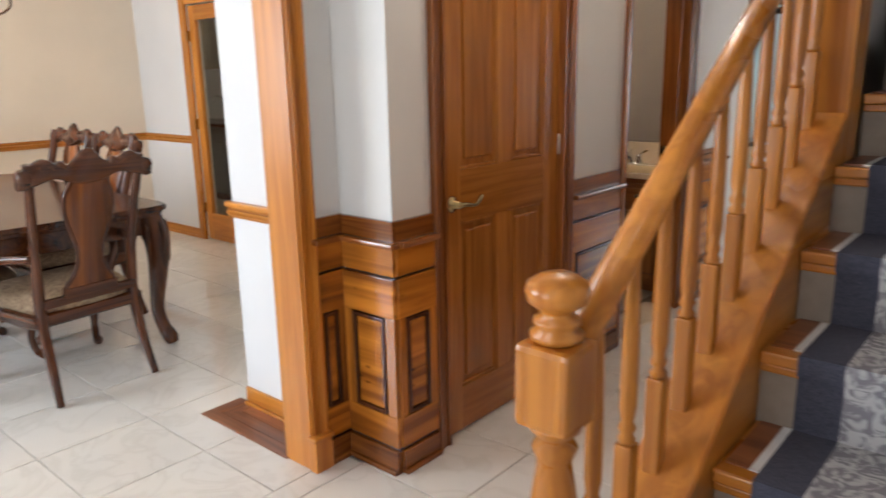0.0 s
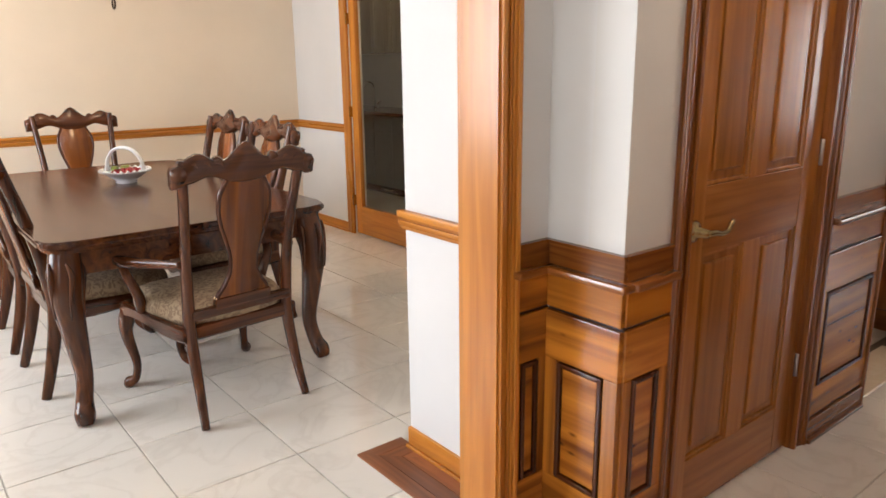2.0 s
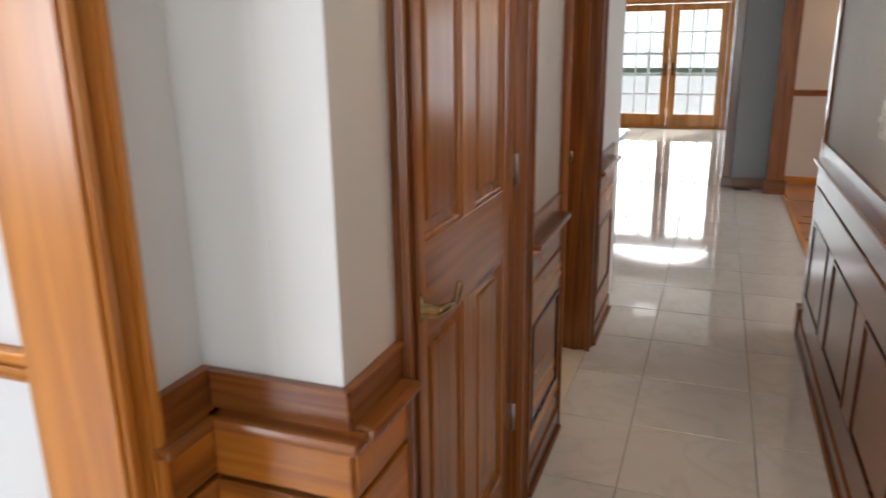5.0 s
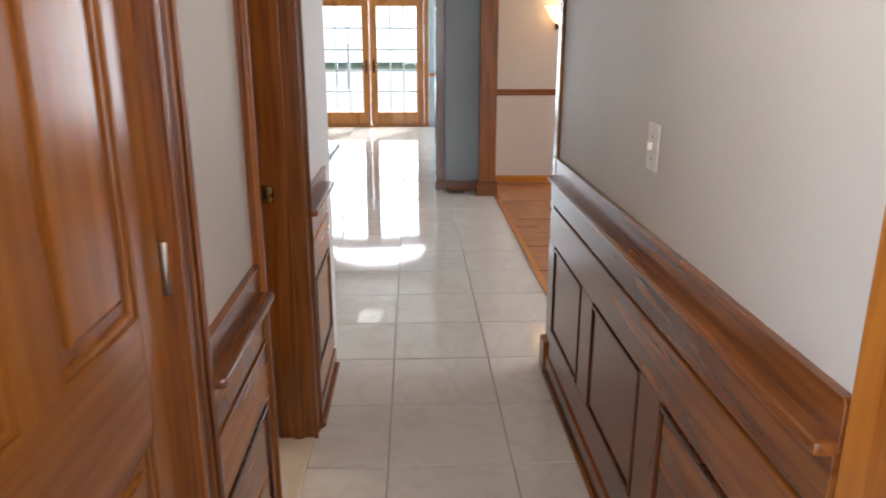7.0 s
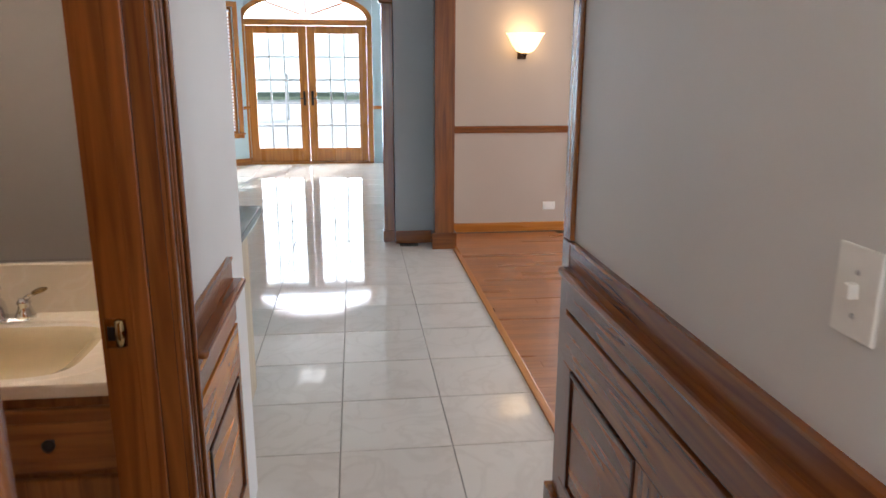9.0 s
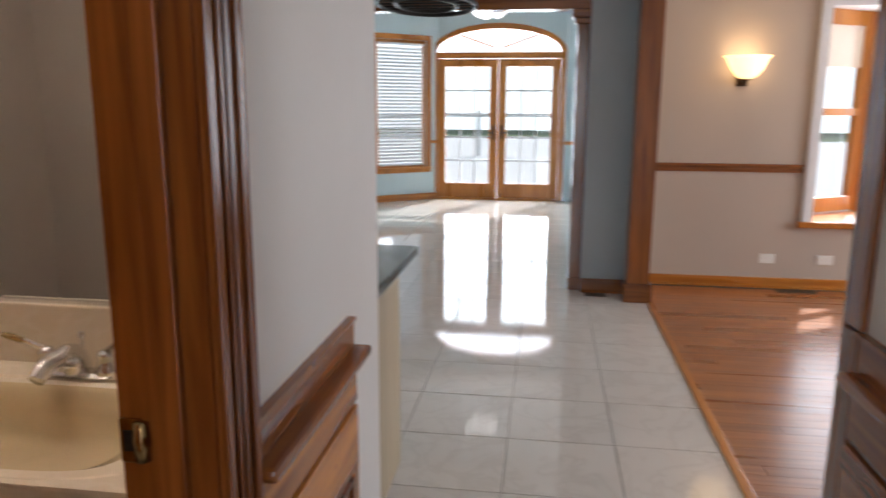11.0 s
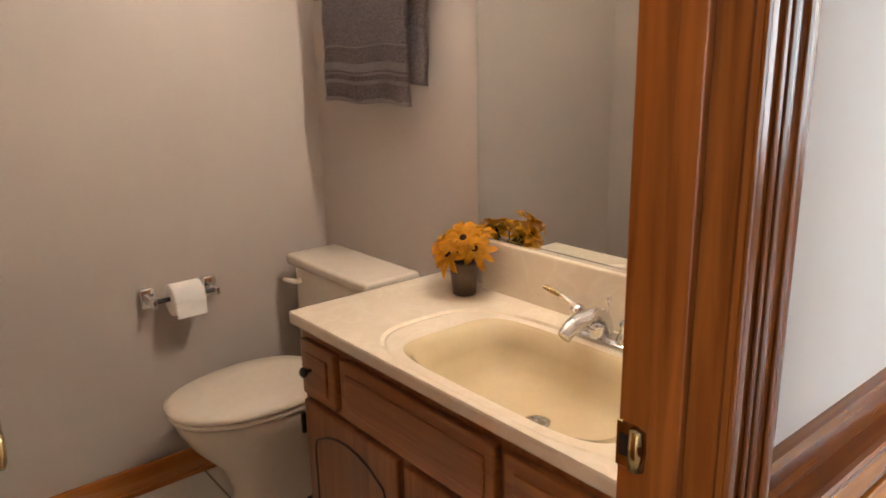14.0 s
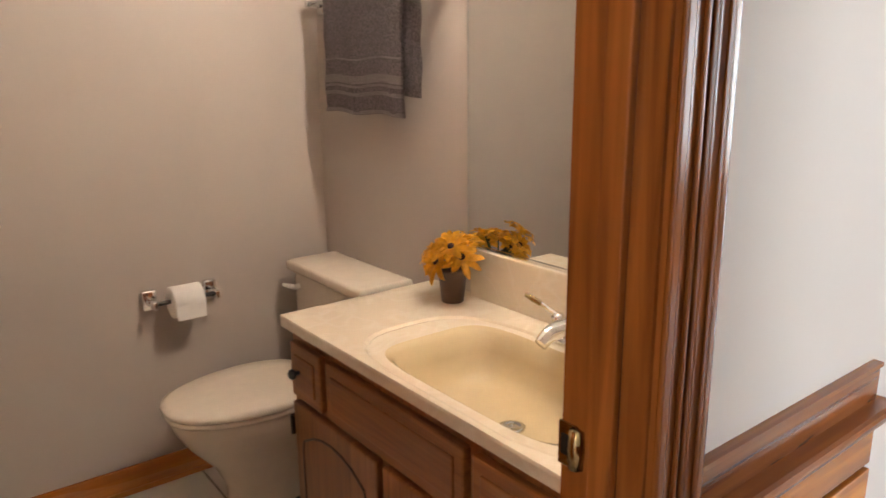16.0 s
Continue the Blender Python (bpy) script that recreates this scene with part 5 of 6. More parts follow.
fc = thing("bath_faucet", "chrome two-handle faucet with brass lever tips", "faucet", "", "", pose(-1.485, 5.632, 0.798) @ Matrix.Scale(1.10, 4))
part("base_plate", boxes((-0.085, 0.085, -0.026, 0.026, 0, 0.014), bevel=0.010), CHROME, fc, "", True)
part("spout", limb([(0, 0.0, 0.01, 0.024), (0, -0.01, 0.045, 0.022), (0, -0.05, 0.060, 0.018), (0, -0.10, 0.052, 0.015), (0, -0.125, 0.036, 0.013)], 14, 1.25), CHROME, fc, "", True)
part("lift_rod", limb([(0, 0.02, 0.02, 0.003), (0, 0.022, 0.075, 0.003), (0, 0.022, 0.08, 0.006), (0, 0.022, 0.09, 0.005)], 8), CHROME, fc, "", True)
for s in (-1, 1):
    hb = part("handle_body", lathe([(0.024, 0.006), (0.026, 0.012), (0.020, 0.026), (0.014, 0.040), (0.018, 0.050), (0.012, 0.060), (0, 0.062)], 18, None, Matrix.Translation((s * 0.068, 0, 0))), CHROME, fc, "", True)
    part("lever", limb([(s * 0.068, 0, 0.055, 0.007), (s * 0.085, -0.012, 0.068, 0.006), (s * 0.105, -0.02, 0.080, 0.0055)], 10), CHROME, hb, "", True)
    part("lever_tip", limb([(s * 0.103, -0.02, 0.079, 0.0065), (s * 0.125, -0.028, 0.089, 0.0075), (s * 0.142, -0.034, 0.095, 0.004)], 10), BRASS, hb, "brass lever tip", True)

mr = thing("bath_mirror", "frameless plate mirror above the vanity", "mirror")
part("mirror_plate", boxes((-2.0, -1.0, 5.7065, 5.7120, 0.955, 1.95)), MIRROR, mr)
part("edge_channel", boxes((-2.0, -1.0, 5.703, 5.7125, 0.9485, 0.957)), CHROME, mr)
part("side_edge", boxes((-2.004, -2.0, 5.705, 5.7125, 0.955, 1.95)), STEEL, mr)

fp = thing("flower_pot", "brown pot of artificial orange sunflowers on the vanity", "flower pot", "", "", pose(-1.965, 5.615, 0.80))
part("pot", lathe([(0, 0.0), (0.031, 0), (0.033, 0.003), (0.043, 0.092), (0.046, 0.094), (0.046, 0.104), (0.041, 0.104), (0.038, 0.085), (0, 0.083)], 28), POT, fp, "tapered brown pot", True)
rnd = random.Random(11)
heads = [(-0.005, -0.055, 0.128, 66, 0), (-0.066, -0.012, 0.145, 48, -65), (0.066, -0.02, 0.150, 50, 60), (0.02, 0.022, 0.178, 10, 10), (-0.035, 0.024, 0.170, 18, -40), (0.050, -0.045, 0.182, 40, 25)]
for hx, hy, hz, tip, turn in heads:
    M = Matrix.Translation((hx, hy, hz)) @ pose(0, 0, 0, tip, 0, turn)
    bm = bmesh.new()
    for ring, (cnt, rl, up) in enumerate(((9, 0.064, 0.002), (7, 0.048, 0.014))):
        for k in range(cnt):
            t = 2 * math.pi * (k + 0.5 * ring) / cnt + rnd.uniform(-0.12, 0.12)
            ln = rl * rnd.uniform(0.85, 1.15)
            row = []
            for s, w, z in ((0.14, 0.004, 0), (0.4, 0.0115, up), (0.72, 0.0105, up + rnd.uniform(-0.003, 0.006)), (0.9, 0.006, up - 0.002), (1.0, 0.0005, up - 0.006 + rnd.uniform(-0.004, 0.004))):
                d, p = Vector((math.cos(t), math.sin(t), 0)), Vector((-math.sin(t), math.cos(t), 0))
                row.append([bm.verts.new(M @ (d * ln * s + p * w + Vector((0, 0, z)))), bm.verts.new(M @ (d * ln * s + Vector((0, 0, z - 0.0025)))), bm.verts.new(M @ (d * ln * s - p * w + Vector((0, 0, z))))])
            for a, c in zip(row, row[1:]):
                bm.faces.new((a[0], a[1], c[1], c[0])), bm.faces.new((a[1], a[2], c[2], c[1]))
    bmesh.ops.solidify(bm, geom=bm.faces[:], thickness=0.0008)
    fl = part("flower", bm, PETAL, fp, "orange sunflower head", True)
    part("flower_centre", lathe([(0, -0.002), (0.009, 0.0), (0.010, 0.005), (0.006, 0.009), (0, 0.010)], 14, None, M), SEED, fl, "", True)
    part("stem", sweep([(hx * 0.2, hy * 0.2, 0.08), (hx * 0.6, hy * 0.6, 0.11), tuple(M @ Vector((0, 0, -0.002)))], 0.0025, 6), LEAF, fl)
bm = bmesh.new()
for k in range(12):
    t, tilt2 = k * 2.4, rnd.uniform(0.2, 0.7)
    d, p = Vector((math.cos(t), math.sin(t), tilt2)), Vector((-math.sin(t), math.cos(t), 0))
    o = Vector((0, 0, 0.10))
    vs = [bm.verts.new(o + d * a + p * w) for a, w in ((0.015, 0), (0.04, 0.013), (0.075, 0), (0.04, -0.013))]
    bm.faces.new(vs)
bmesh.ops.solidify(bm, geom=bm.faces[:], thickness=0.0008)
part("leaves", bm, LEAF, fp)

# toilet
tl = thing("toilet", "almond china two-piece toilet with closed lid", "toilet", "", "", pose(-2.55, 5.70, 0))


def egg(rows, n=36):
    """Oval stack from rows of (half width, front y, back y, z)."""
    bm = bmesh.new()
    R = []
    for w, f, bk2, z in rows:
        ring = []
        for k in range(n):
            t = 2 * math.pi * k / n
            c, s = math.cos(t), math.sin(t)
            cy = bk2 + (f - bk2) * 0.42
            y = cy + (s * (bk2 - cy) if s > 0 else -s * (f - cy))
            ring.append(bm.verts.new((w * (abs(c) ** 0.85) * (1 if c > 0 else -1), y, z)))
        R.append(ring)
    for a, c in zip(R, R[1:]):
        for k in range(n):
            bm.faces.new((a[k], a[(k + 1) % n], c[(k + 1) % n], c[k]))
    bm.faces.new(R[0][::-1]), bm.faces.new(R[-1])
    return bm


part("bowl", egg([(0.125, -0.60, -0.14, 0), (0.128, -0.60, -0.14, 0.03), (0.122, -0.60, -0.13, 0.10), (0.138, -0.64, -0.14, 0.19), (0.172, -0.715, -0.16, 0.28), (0.194, -0.752, -0.17, 0.345), (0.198, -0.765, -0.18, 0.385), (0.194, -0.762, -0.18, 0.395)]), CHINA, tl, "", True)
part("seat", egg([(0.198, -0.775, -0.23, 0.396), (0.203, -0.780, -0.23, 0.402), (0.201, -0.778, -0.23, 0.412), (0.19, -0.77, -0.235, 0.414)]), CHINA, tl, "", True)
part("lid", egg([(0.199, -0.778, -0.24, 0.416), (0.205, -0.784, -0.24, 0.422), (0.204, -0.782, -0.24, 0.434), (0.187, -0.762, -0.25, 0.442), (0.10, -0.66, -0.3, 0.446)]), CHINA, tl, "closed almond lid", True)
part("tank", boxes((-0.245, 0.245, -0.195, -0.005, 0.40, 0.738), bevel=0.022), CHINA, tl, "", True)
part("tank_lid", boxes((-0.265, 0.265, -0.215, 0.002, 0.738, 0.780), bevel=0.014), CHINA, tl, "", True)
part("tank_foot", boxes((-0.13, 0.13, -0.25, -0.02, 0.30, 0.42), bevel=0.03), CHINA, tl, "", True)
part("flush_lever", limb([(-0.20, -0.195, 0.685, 0.010), (-0.20, -0.215, 0.685, 0.010), (-0.235, -0.222, 0.683, 0.008), (-0.275, -0.222, 0.678, 0.007)], 10), PLASTIC, tl, "ivory flush lever", True)

tp = thing("toilet_paper_holder", "chrome holder with a half-used paper roll", "paper holder")
for y in (5.00, 5.215):
    part("bracket", boxes((-2.899, -2.872, y - 0.024, y + 0.024, 0.665, 0.735), bevel=0.006), CHROME, tp, "", True)
    part("post", boxes((-2.875, -2.80, y - 0.008, y + 0.008, 0.683, 0.712), bevel=0.004), CHROME, tp, "", True)
part("roller", sweep([(-2.825, 4.995, 0.698), (-2.825, 5.22, 0.698)], 0.008, 12), IRON, tp)
bm = lathe([(0.020, -0.052), (0.053, -0.052), (0.055, -0.050), (0.055, 0.050), (0.053, 0.052), (0.020, 0.052)], 36, None, pose(-2.825, 5.108, 0.694, 90))
part("paper_roll", bm, PAPER, tp, "white paper roll", True)
part("paper_tail", boxes((-2.772, -2.770, 5.058, 5.158, 0.640, 0.690)), PAPER, tp)

tb = thing("towel_bar", "chrome towel bar on the bathroom wall", "towel bar")
for x in (-2.83, -2.10):
    part("bracket", boxes((x - 0.022, x + 0.022, 5.69, 5.712, 1.665, 1.735), bevel=0.006), CHROME, tb, "", True)
    part("post", boxes((x - 0.010, x + 0.010, 5.635, 5.692, 1.688, 1.712), bevel=0.003), CHROME, tb)
part("bar", sweep([(-2.84, 5.645, 1.70), (-2.09, 5.645, 1.70)], 0.009, 14), CHROME, tb, "", True)
tw = thing("hand_towel", "grey terry towel folded over the bar", "towel")


def cloth(x0, x1, y0, z0, z1, amp, seed, th=0.006):
    bm = bmesh.new()
    nx, nz = 22, 20
    r = random.Random(seed)
    ph = [r.uniform(0, 6) for _ in range(3)]
    g = [[bm.verts.new((x0 + (x1 - x0) * i / nx + 0.004 * math.sin(j * 0.7 + ph[0]), y0 - amp * (math.sin(i * 0.55 + ph[1]) + 0.5 * math.sin(i * 1.3 + j * 0.1 + ph[2])) * (1 - 0.6 * j / nz), z0 + (z1 - z0) * j / nz + 0.004 * math.sin(i * 0.5))) for i in range(nx + 1)] for j in range(nz + 1)]
    for j in range(nz):
        for i in range(nx):
            bm.faces.new((g[j][i], g[j][i + 1], g[j + 1][i + 1], g[j + 1][i]))
    bmesh.ops.solidify(bm, geom=bm.faces[:], thickness=th)
    return bm


part("front_fold", cloth(-2.70, -2.215, 5.632, 1.325, 1.709, 0.006, 3), TOWEL, tw, "", True)
part("back_fold", cloth(-2.66, -2.175, 5.668, 1.385, 1.712, 0.004, 5), TOWEL, tw, "", True)
part("top_fold", sweep([(-2.70, 5.648, 1.708), (-2.215, 5.648, 1.708)], 0.017, 12), TOWEL, tw, "", True)
for z, zh in ((1.327, 0.012), (1.385, 0.012), (1.412, 0.008), (1.425, 0.026), (1.50, 0.006)):
    part("woven_band", cloth(-2.701, -2.214, 5.628, z, z + zh, 0.006, 3, 0.003), TOWELB, tw, "", True)

vl = thing("vanity_light", "brass bar light with three bulbs above the mirror", "wall light")
part("back_plate", boxes((-1.88, -1.34, 5.66, 5.712, 2.07, 2.18), bevel=0.006), BRASS, vl)
for k in range(3):
    part("globe", lathe([(0.0, -0.05), (0.03, -0.042), (0.046, -0.02), (0.05, 0), (0.046, 0.02), (0.03, 0.042), (0.015, 0.05), (0.015, 0.09), (0, 0.09)], 20, None, pose(-1.78 + 0.17 * k, 5.58, 2.12, -90)), BULBG, vl, "lit globe bulb", True).visible_shadow = False

# ---- kitchen and breakfast room ----
pn = thing("peninsula_cabinet", "pale wood cabinet end beside the hall", "cabinet")
part("end_panel", boxes((-0.955, -0.935, 5.985, 6.66, 0.09, 0.885), bevel=0.003), UPPER, pn)
part("body", boxes((-1.60, -0.955, 5.985, 6.64, 0.09, 0.885)), UPPER, pn)
part("toe_kick", boxes((-1.60, -0.975, 5.985, 6.60, 0, 0.09)), MAHOG["y"], pn)
tagged(part("stone_counter", boxes((-1.62, -0.875, 5.972, 6.715, 0.886, 0.92), bevel=0.006), STONE), "dark green polished stone countertop", "countertop")

fd = thing("door_4", "closed oak french doors with divided panes and arched transom", "door", "", "structure")
FX0, FX1, FY = -2.19, -0.165, 15.33
part("casing", boxes((FX0, FX0 + 0.085, FY - 0.03, FY + 0.10, 0, 2.22), bevel=0.006), OAK["z"], fd)
part("casing", boxes((FX1 - 0.085, FX1, FY - 0.03, FY + 0.10, 0, 2.22), bevel=0.006), OAK["z"], fd)
part("transom_bar", boxes((FX0 + 0.085, FX1 - 0.085, FY - 0.03, FY + 0.10, 2.13, 2.22), bevel=0.006), OAK["x"], fd)
part("threshold", boxes((FX0 + 0.085, FX1 - 0.085, FY - 0.04, FY + 0.10, 0, 0.03)), OAK["x"], fd)
for a, c in ((FX0 + 0.088, -1.180), (-1.174, FX1 - 0.088)):
    lf = part("leaf", boxes((a, a + 0.125, FY, FY + 0.045, 0.03, 2.125), (c - 0.125, c, FY, FY + 0.045, 0.03, 2.125), (a + 0.125, c - 0.125, FY, FY + 0.045, 0.03, 0.25), (a + 0.125, c - 0.125, FY, FY + 0.045, 2.01, 2.125), bevel=0.003), OAK["z"], fd)
    p, q = a + 0.125, c - 0.125
    for k in (1, 2):
        x = p + (q - p) * k / 3
        part("muntin", boxes((x - 0.013, x + 0.013, FY + 0.012, FY + 0.034, 0.25, 2.01)), WHITEP, lf)
    for k in range(1, 5):
        z = 0.25 + 1.76 * k / 5
        for j in range(3):
            u0, u1 = p + (q - p) * j / 3 + (0.014 if j else 0), p + (q - p) * (j + 1) / 3 - (0.014 if j < 2 else 0)
            part("muntin", boxes((u0, u1, FY + 0.013, FY + 0.033, z - 0.013, z + 0.013)), WHITEP, lf)
    gl = part("pane", boxes((p, q, FY + 0.021, FY + 0.025, 0.25, 2.01)), GLASS, lf)
    gl.visible_shadow = False
    hx = (c - 0.06) if a < -1.5 else (a + 0.06)
    part("handle_plate", boxes((hx - 0.018, hx + 0.018, FY - 0.008, FY, 0.92, 1.14), bevel=0.003), IRON, lf)
    part("door_handle", limb([(hx, FY - 0.01, 1.03, 0.010), (hx, FY - 0.05, 1.03, 0.009), (hx + (-0.07 if a < -1.5 else 0.07), FY - 0.055, 1.03, 0.007)], 8), IRON, lf, "dark lever", True)
CX, RX, RZ = (FX0 + FX1) / 2, (FX1 - FX0) / 2, 0.42


def arch(rx, rz, n=28):
    return [(CX + rx * math.cos(math.pi * k / n), 2.22 + rz * math.sin(math.pi * k / n)) for k in range(n + 1)]


def band(a, c, y0, y1):
    bm = bmesh.new()
    V = [[bm.verts.new((x, y, z)) for x, z in pts] for pts in (a, c) for y in (y0, y1)]
    for i in range(len(a) - 1):
        for p, q in ((0, 1), (2, 3), (0, 2), (1, 3)):
            bm.faces.new((V[p][i], V[p][i + 1], V[q][i + 1], V[q][i]))
    for i in (0, -1):
        bm.faces.new((V[0][i], V[1][i], V[3][i], V[2][i]))
    return bm


part("arch_casing", band(arch(RX, RZ), arch(RX - 0.085, RZ - 0.085), FY - 0.03, FY + 0.10), OAK["x"], fd)
for t in (50, 90, 130):
    t = radians(t)
    part("radial_bar", sweep([(CX + 0.10 * math.cos(t), FY + 0.03, 2.23 + 0.08 * math.sin(t)), (CX + (RX - 0.09) * math.cos(t), FY + 0.03, 2.22 + (RZ - 0.09) * math.sin(t))], 0.012, 8), OAK["x"], fd)
# wall above the arch
bm = bmesh.new()
A = arch(RX, RZ)
lo0, lo1 = [bm.verts.new((x, FY, z)) for x, z in A], [bm.verts.new((x, FY + 0.12, z)) for x, z in A]
hi0, hi1 = [bm.verts.new((x, FY, 2.8)) for x, z in A], [bm.verts.new((x, FY + 0.12, 2.8)) for x, z in A]
for i in range(len(A) - 1):
    bm.faces.new((lo0[i], lo0[i + 1], hi0[i + 1], hi0[i])), bm.faces.new((lo1[i], lo1[i + 1], hi1[i + 1], hi1[i])), bm.faces.new((lo0[i], lo0[i + 1], lo1[i + 1], lo1[i]))
setting("wall_over_arch", bm, BLUE, "pale blue wall above the arched transom", "wall")
setting("chair_rail_6", boxes((-0.16, 0.18, FY - 0.02, FY, 0.86, 0.91)), OAK["x"], "oak chair rail beside the french doors", "trim")

post = thing("column_1", "dark stained wood column with capital at the kitchen edge", "column")
part("shaft", boxes((-0.225, -0.13, 9.80, 9.90, 0.10, 2.02), bevel=0.006), PINE["z"], post)
part("base", boxes((-0.235, -0.12, 9.79, 9.91, 0, 0.10), bevel=0.006), PINE["z"], post)
part("capital", boxes((-0.245, -0.11, 9.78, 9.92, 2.02, 2.06), (-0.265, -0.09, 9.76, 9.94, 2.06, 2.12), bevel=0.008), PINE["x"], post)
pil = thing("column_2", "wide knotty pine pilaster with a plinth block", "column")
part("shaft", boxes((0.19, 0.355, 9.50, 9.60, 0.13, 2.25), bevel=0.005), PINE["z"], pil)
part("plinth", boxes((0.165, 0.375, 9.475, 9.605, 0, 0.14), bevel=0.006), PINE["x"], pil)
bmk = tagged(part("header_beam", boxes((-5.0, -0.10, 9.78, 9.94, 2.125, 2.26), bevel=0.006), PINE["x"]), "dark stained beam over the breakfast room opening", "beam", "", "structure")
setting("wall_over_beam", boxes((-5.0, 0.2, 9.80, 9.92, 2.26, 2.8)), HALLW, "painted wall above the beam", "wall")

for nm, cx, cy, w, d in (("floor_register", -0.02, 9.66, 0.16, 0.09), ("floor_register", 1.55, 10.02, 0.30, 0.10)):
    rg = thing(nm, "brown slotted floor register", "floor vent", "", "", pose(cx, cy, 0.0))
    part("frame", boxes((-w / 2, w / 2, -d / 2, d / 2, 0, 0.006), bevel=0.002), VENT, rg)
    for k in range(6):
        x = -w / 2 + w * (k + 1) / 7
        part("slat", boxes((x - 0.005, x + 0.005, -d * 0.38, d * 0.38, 0.006, 0.009)), IRON, rg)
rg = thing("floor_register", "dark slotted floor register by the glazed door", "floor vent", "", "", pose(-3.62, 4.22, 0.0))
part("frame", boxes((-0.15, 0.15, -0.05, 0.05, 0, 0.006), bevel=0.002), VENT, rg)
for k in range(8):
    part("slat", boxes((-0.13 + 0.035 * k, -0.12 + 0.035 * k, -0.038, 0.038, 0.006, 0.009)), IRON, rg)

sc = thing("wall_sconce", "lit frosted glass bowl sconce on the tan wall", "wall light", "", "", pose(1.04, 10.12, 1.60))
part("shade", lathe([(0.03, 0.03), (0.075, 0.05), (0.115, 0.10), (0.15, 0.175), (0.175, 0.20), (0.17, 0.202), (0.143, 0.18), (0.108, 0.105), (0.07, 0.058), (0.0, 0.04)], 32, None, pose(0, -0.13, 0) @ Matrix.Diagonal((1, 0.72, 1, 1))), SHADE, sc, "glowing amber glass bowl", True).visible_shadow = False
part("finial", lathe([(0, -0.01), (0.012, 0.0), (0.016, 0.015), (0.035, 0.03), (0.02, 0.035), (0, 0.035)], 16, None, pose(0, -0.13, 0)), BRONZE, sc, "", True)
part("back_plate", boxes((-0.04, 0.04, -0.015, 0, -0.02, 0.12), bevel=0.006), BRONZE, sc)
part("bracket", limb([(0, -0.01, 0.03, 0.010), (0, -0.06, 0.015, 0.009), (0, -0.13, 0.02, 0.009)], 8), BRONZE, sc, "", True)
for x in (1.345, 1.78):
    ol = thing("wall_outlet", "ivory outlet cover on the tan wall", "outlet", "", "", pose(x, 10.12, 0.24))
    part("plate", boxes((-0.06, 0.06, -0.006, 0, -0.038, 0.038), bevel=0.003), PLASTIC, ol)
    for s in (-1, 1):
        part("socket", boxes((s * 0.025 - 0.016, s * 0.025 + 0.016, -0.009, -0.006, -0.016, 0.016), bevel=0.004), PLASTIC, ol)

# bay window of the family room
bw3 = thing("window_4", "white bay recess with oak double-hung window and shade", "window", "", "structure")
part("casing", boxes((1.565, 1.64, 10.08, 10.12, 0.545, 2.25), (1.64, 3.0, 10.08, 10.12, 2.16, 2.25), bevel=0.006), WHITEP, bw3)
part("sill_apron", boxes((1.54, 3.05, 10.06, 10.12, 0.50, 0.548), bevel=0.006), OAK["x"], bw3)
part("seat_board", boxes((1.60, 3.0, 10.12, 10.85, 0.50, 0.548)), OAK["x"], bw3)
part("recess_side", boxes((1.56, 1.602, 10.24, 10.40, 0.5, 2.3), (2.98, 3.04, 10.24, 10.85, 0.5, 2.3)), WHITEP, bw3)
part("recess_top", boxes((1.6, 3.0, 10.24, 10.85, 2.2, 2.3)), WHITEP, bw3)
am = frame_at((2.20, 10.82, 0), (-0.82, -0.57))
aw = part("angled_frame", boxes((0, 0.05, -0.06, 0.01, 0.56, 2.2), (0.63, 0.72, -0.06, 0.03, 0.56, 2.2), (0.05, 0.63, -0.06, 0.01, 0.56, 0.68), (0.05, 0.63, -0.06, 0.01, 2.08, 2.2), (0.05, 0.63, -0.06, 0.005, 1.36, 1.42), bevel=0.003), OAK["z"], bw3)
aw.matrix_basis = am
pp = part("pane", boxes((0.05, 0.63, -0.04, -0.035, 0.68, 2.08)), GLASS, bw3)
pp.matrix_basis, pp.visible_shadow = am, False
sh = part("roller_shade", boxes((0.05, 0.63, -0.02, -0.014, 1.75, 2.08)), CREAM, bw3, "cream roller shade")
sh.matrix_basis = am
part("front_frame", boxes((2.20, 3.0, 10.80, 10.86, 0.548, 0.62), (2.20, 3.0, 10.80, 10.86, 2.1, 2.2), (2.20, 2.26, 10.80, 10.86, 0.62, 2.1)), OAK["z"], bw3)

# ceiling fan and pot rack
fan = thing("ceiling_fan", "white ceiling fan with a cluster of frosted lights", "ceiling fan", "", "", pose(-1.10, 12.5, 2.8))
part("rod", sweep([(0, 0, 0), (0, 0, -0.16)], 0.012, 10), WHITEP, fan)
part("motor", lathe([(0.02, -0.14), (0.09, -0.16), (0.11, -0.20), (0.11, -0.25), (0.06, -0.28), (0, -0.28)], 28), WHITEP, fan, "", True)
for k in range(5):
    t = radians(72 * k + 8)
    bl = part("blade", boxes((0.17, 0.66, -0.065, 0.065, -0.005, 0.005), bevel=0.003), WHITEP, fan)
    bl.matrix_basis = pose(0, 0, -0.235, 0, 0, 72 * k + 8) @ pose(0, 0, 0, 10)
    part("blade_iron", limb([(0.09 * math.cos(t), 0.09 * math.sin(t), -0.24, 0.008), (0.20 * math.cos(t), 0.20 * math.sin(t), -0.24, 0.012)], 8), BRASS, fan)
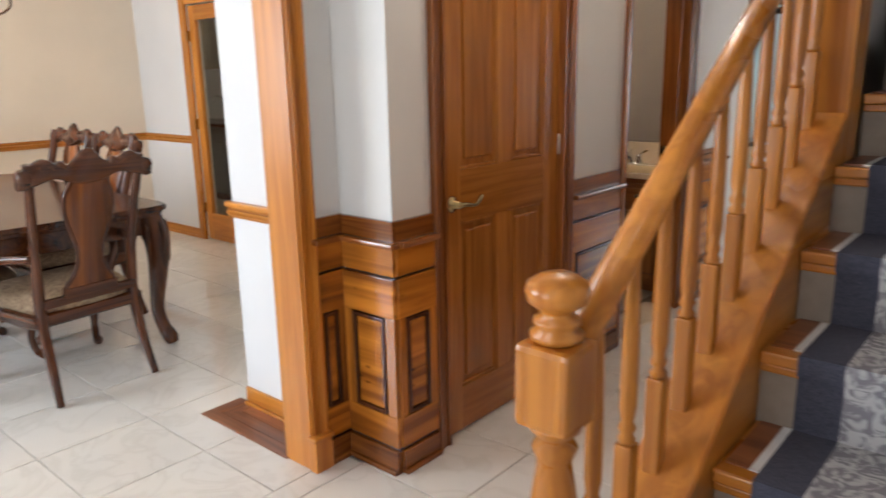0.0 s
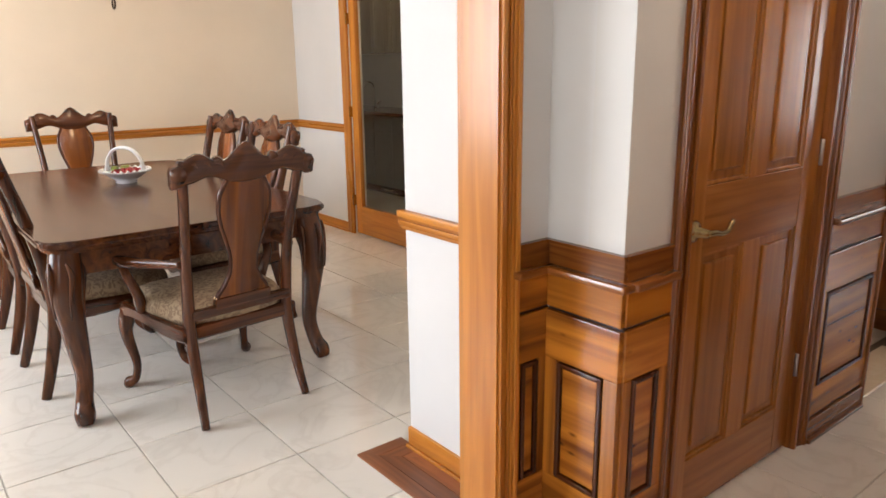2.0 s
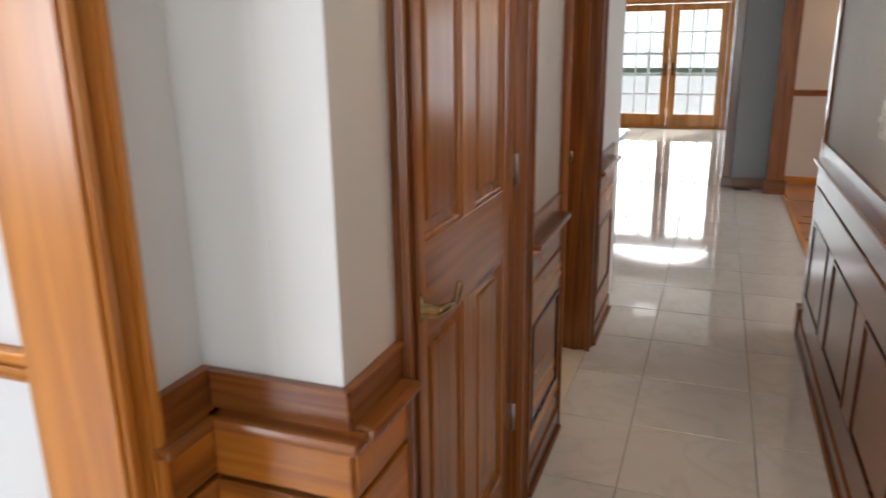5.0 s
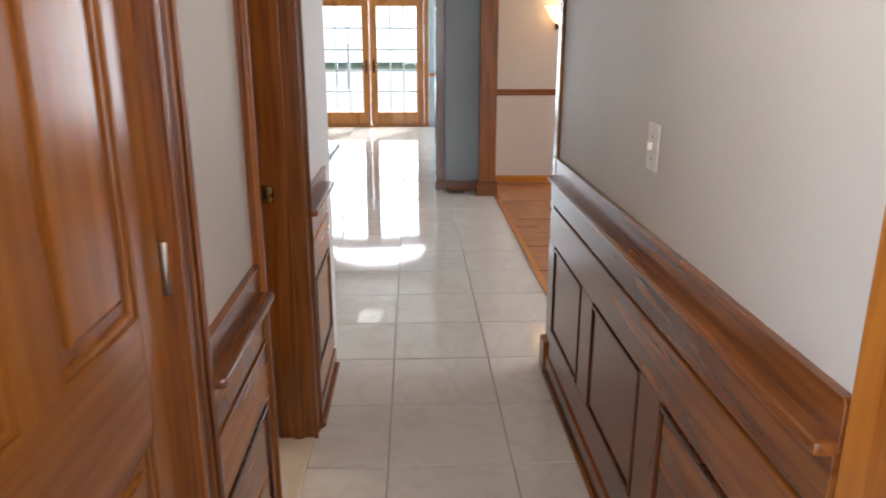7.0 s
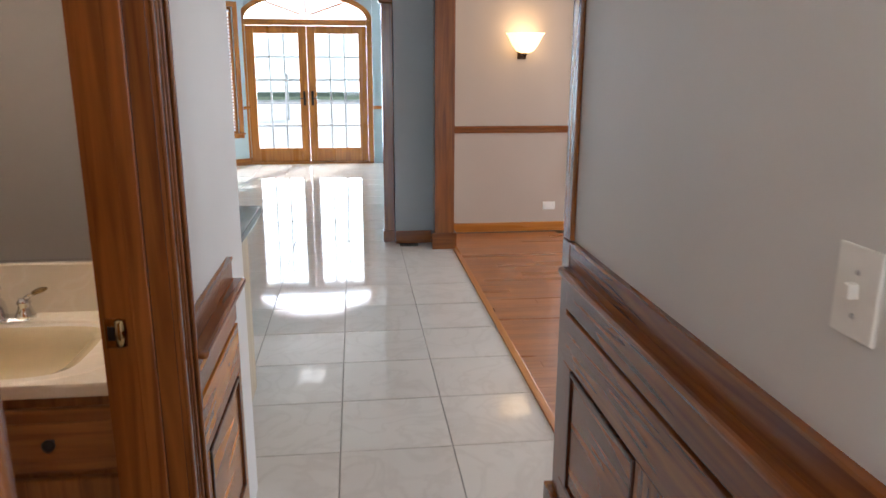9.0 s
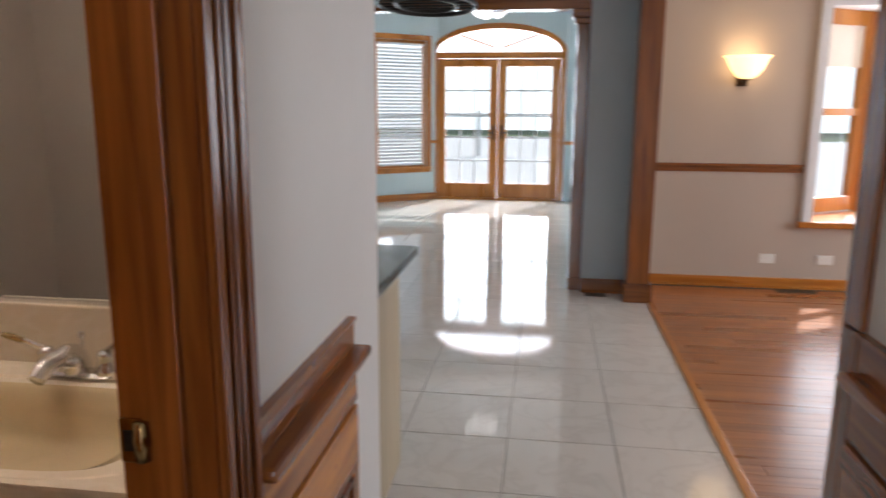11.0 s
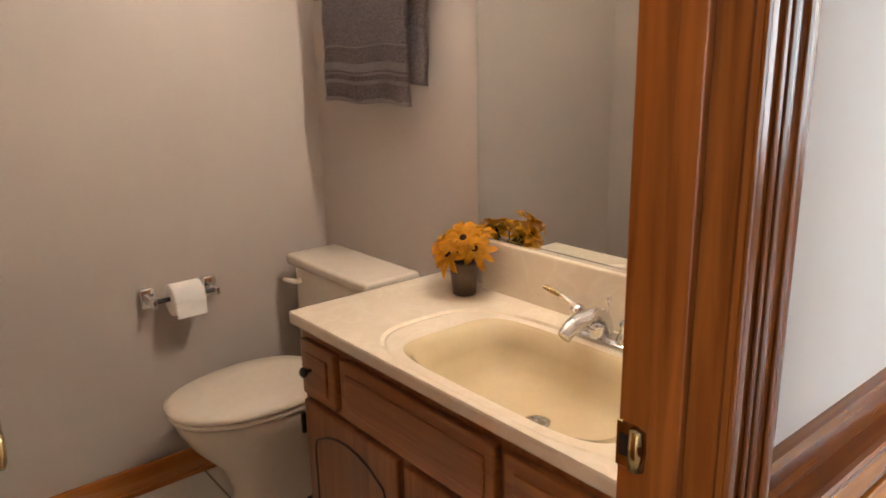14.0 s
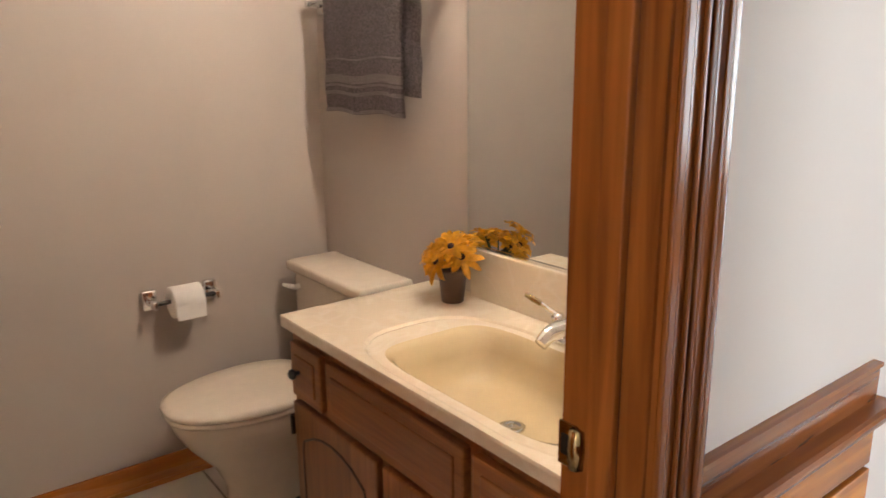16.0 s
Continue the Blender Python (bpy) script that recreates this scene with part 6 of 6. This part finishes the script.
for k in range(4):
    t = radians(90 * k + 30)
    lm = part("shade", lathe([(0.02, 0), (0.035, -0.01), (0.06, -0.06), (0.075, -0.10), (0.07, -0.10), (0.0, -0.03)], 18), FANGL, fan, "frosted tulip shade", True)
    lm.matrix_basis = pose(0.09 * math.cos(t), 0.09 * math.sin(t), -0.30, 0, 0, 90 * k + 30) @ pose(0, 0, 0, 0, -40)
rk = thing("hanging_pot_rack", "black oval iron pot rack hung from the ceiling", "pot rack", "", "", pose(-1.06, 8.0, 1.93))
bm = bmesh.new()
for r in (1.0, 0.62):
    sweep([(0.25 * r * math.cos(k / 36 * 6.28319), 0.42 * r * math.sin(k / 36 * 6.28319), 0) for k in range(37)], 0.013, 8, bm)
part("ring", bm, IRON, rk, "", True)
for k in range(4):
    part("bar", sweep([(-0.24, -0.15 + 0.1 * k, 0), (0.24, -0.15 + 0.1 * k, 0)], 0.006, 6), IRON, rk)
for sx in (-0.15, 0.15):
    for sy in (-0.28, 0.28):
        part("chain", sweep([(sx, sy, 0), (sx * 0.6, sy, H - 1.93)], 0.005, 6), IRON, rk)

# ---- floor pieces ----
GX, GY = -0.553, 5.74


def slabmesh(w, d, t, bev):
    bm = bmesh.new()
    box(bm, -w / 2, w / 2, -d / 2, d / 2, -t, 0)
    bmesh.ops.bevel(bm, geom=[e for e in bm.edges if min(v.co.z for v in e.verts) > -1e-6], offset=bev, segments=1, affect="EDGES")
    me = bpy.data.meshes.new("tile")
    bm.to_mesh(me)
    bm.free()
    return me


tile_mesh = slabmesh(T - 0.005, T - 0.005, 0.012, 0.0015)
tile_mesh.materials.append(TILE)
cells, cut = [], []
for i in range(-10, 1):
    for j in range(-8, 8):
        x, y = -1.115 + T * (i - 0.5), 2.208 + T * (j + 0.5)
        if x - T / 2 < -6.1 or y < -1.6 or (y > 3.6 and x > -3.0):
            continue
        cells.append((math.hypot(x + 2.2, y - 2.2) + 0.4, x, y))
for i in range(-10, 8):
    for j in range(-17, 23):
        x, y = GX + T * (i + 0.5), GY + T * (j + 0.5)
        x_hi = 0.36 if y > 5.5 else 3.0
        if x - T / 2 > x_hi - 0.05 or y > 15.6 or y < -1.6:
            continue
        if y < 5.9 and x < -0.97:
            if -1.2 < x < -1.0 or (i == -2 and y < 2.7):
                cut.append(y)
            continue
        if y > 5.5 and x + T / 2 > 0.50:
            continue
        near = min(math.hypot(x + 0.45, y - 4.6 - 0.9 * s) for s in (-3, -1, 0, 1, 2, 3))
        cells.append((near, x, y))
cells.sort()
lay = random.Random(8)
rest = bmesh.new()
for n, (near, x, y) in enumerate(cells):
    if n < 290:
        o = new("tile", tile_mesh)
        o.parent, o.location = floor, (x, y, 0)
        o.rotation_euler = (lay.uniform(-0.0013, 0.0013), lay.uniform(-0.0013, 0.0013), 0)
    else:
        box(rest, x - T / 2 + 0.0025, x + T / 2 - 0.0025, y - T / 2 + 0.0025, y + T / 2 - 0.0025, -0.012, 0)
for y in cut:
    box(rest, -1.1125, GX - T - 0.0025, y - T / 2 + 0.0025, y + T / 2 - 0.0025, -0.012, 0)
tagged(part("far_tiles", rest, TILE, floor), kind="stuff")
plank = [slabmesh(1.198, 0.0790, 0.014, 0.001), slabmesh(0.598, 0.0790, 0.014, 0.001)]
for p in plank:
    p.materials.append(FLOORW)
for r in range(55):
    y = 5.70 + 0.080 * r
    if y > 10.09:
        break
    x, rn = 0.385 - 1.2 * ((r * 0.37) % 1.0), 0
    while x < 3.6:
        a, c = max(x, 0.385), x + 1.198
        if c - a > 0.05:
            if a > x:
                bm = boxes((a, c, y - 0.0395, y + 0.0395, -0.014, 0))
                part("plank", bm, FLOORW, wood_floor)
            else:
                o = new("plank", plank[0])
                o.parent, o.location = wood_floor, (x + 0.599, y, 0)
        x += 1.2
bt = slabmesh(0.292, 0.292, 0.006, 0.001)
bt.materials.append(BTILE)
for i in range(7):
    for j in range(6):
        x, y = -2.72 + 0.30 * i, 4.07 + 0.30 * j
        if x < -1.0 and y < 5.7:
            o = new("tile", bt)
            o.parent, o.location = bath_floor, (x, y, 0.006)
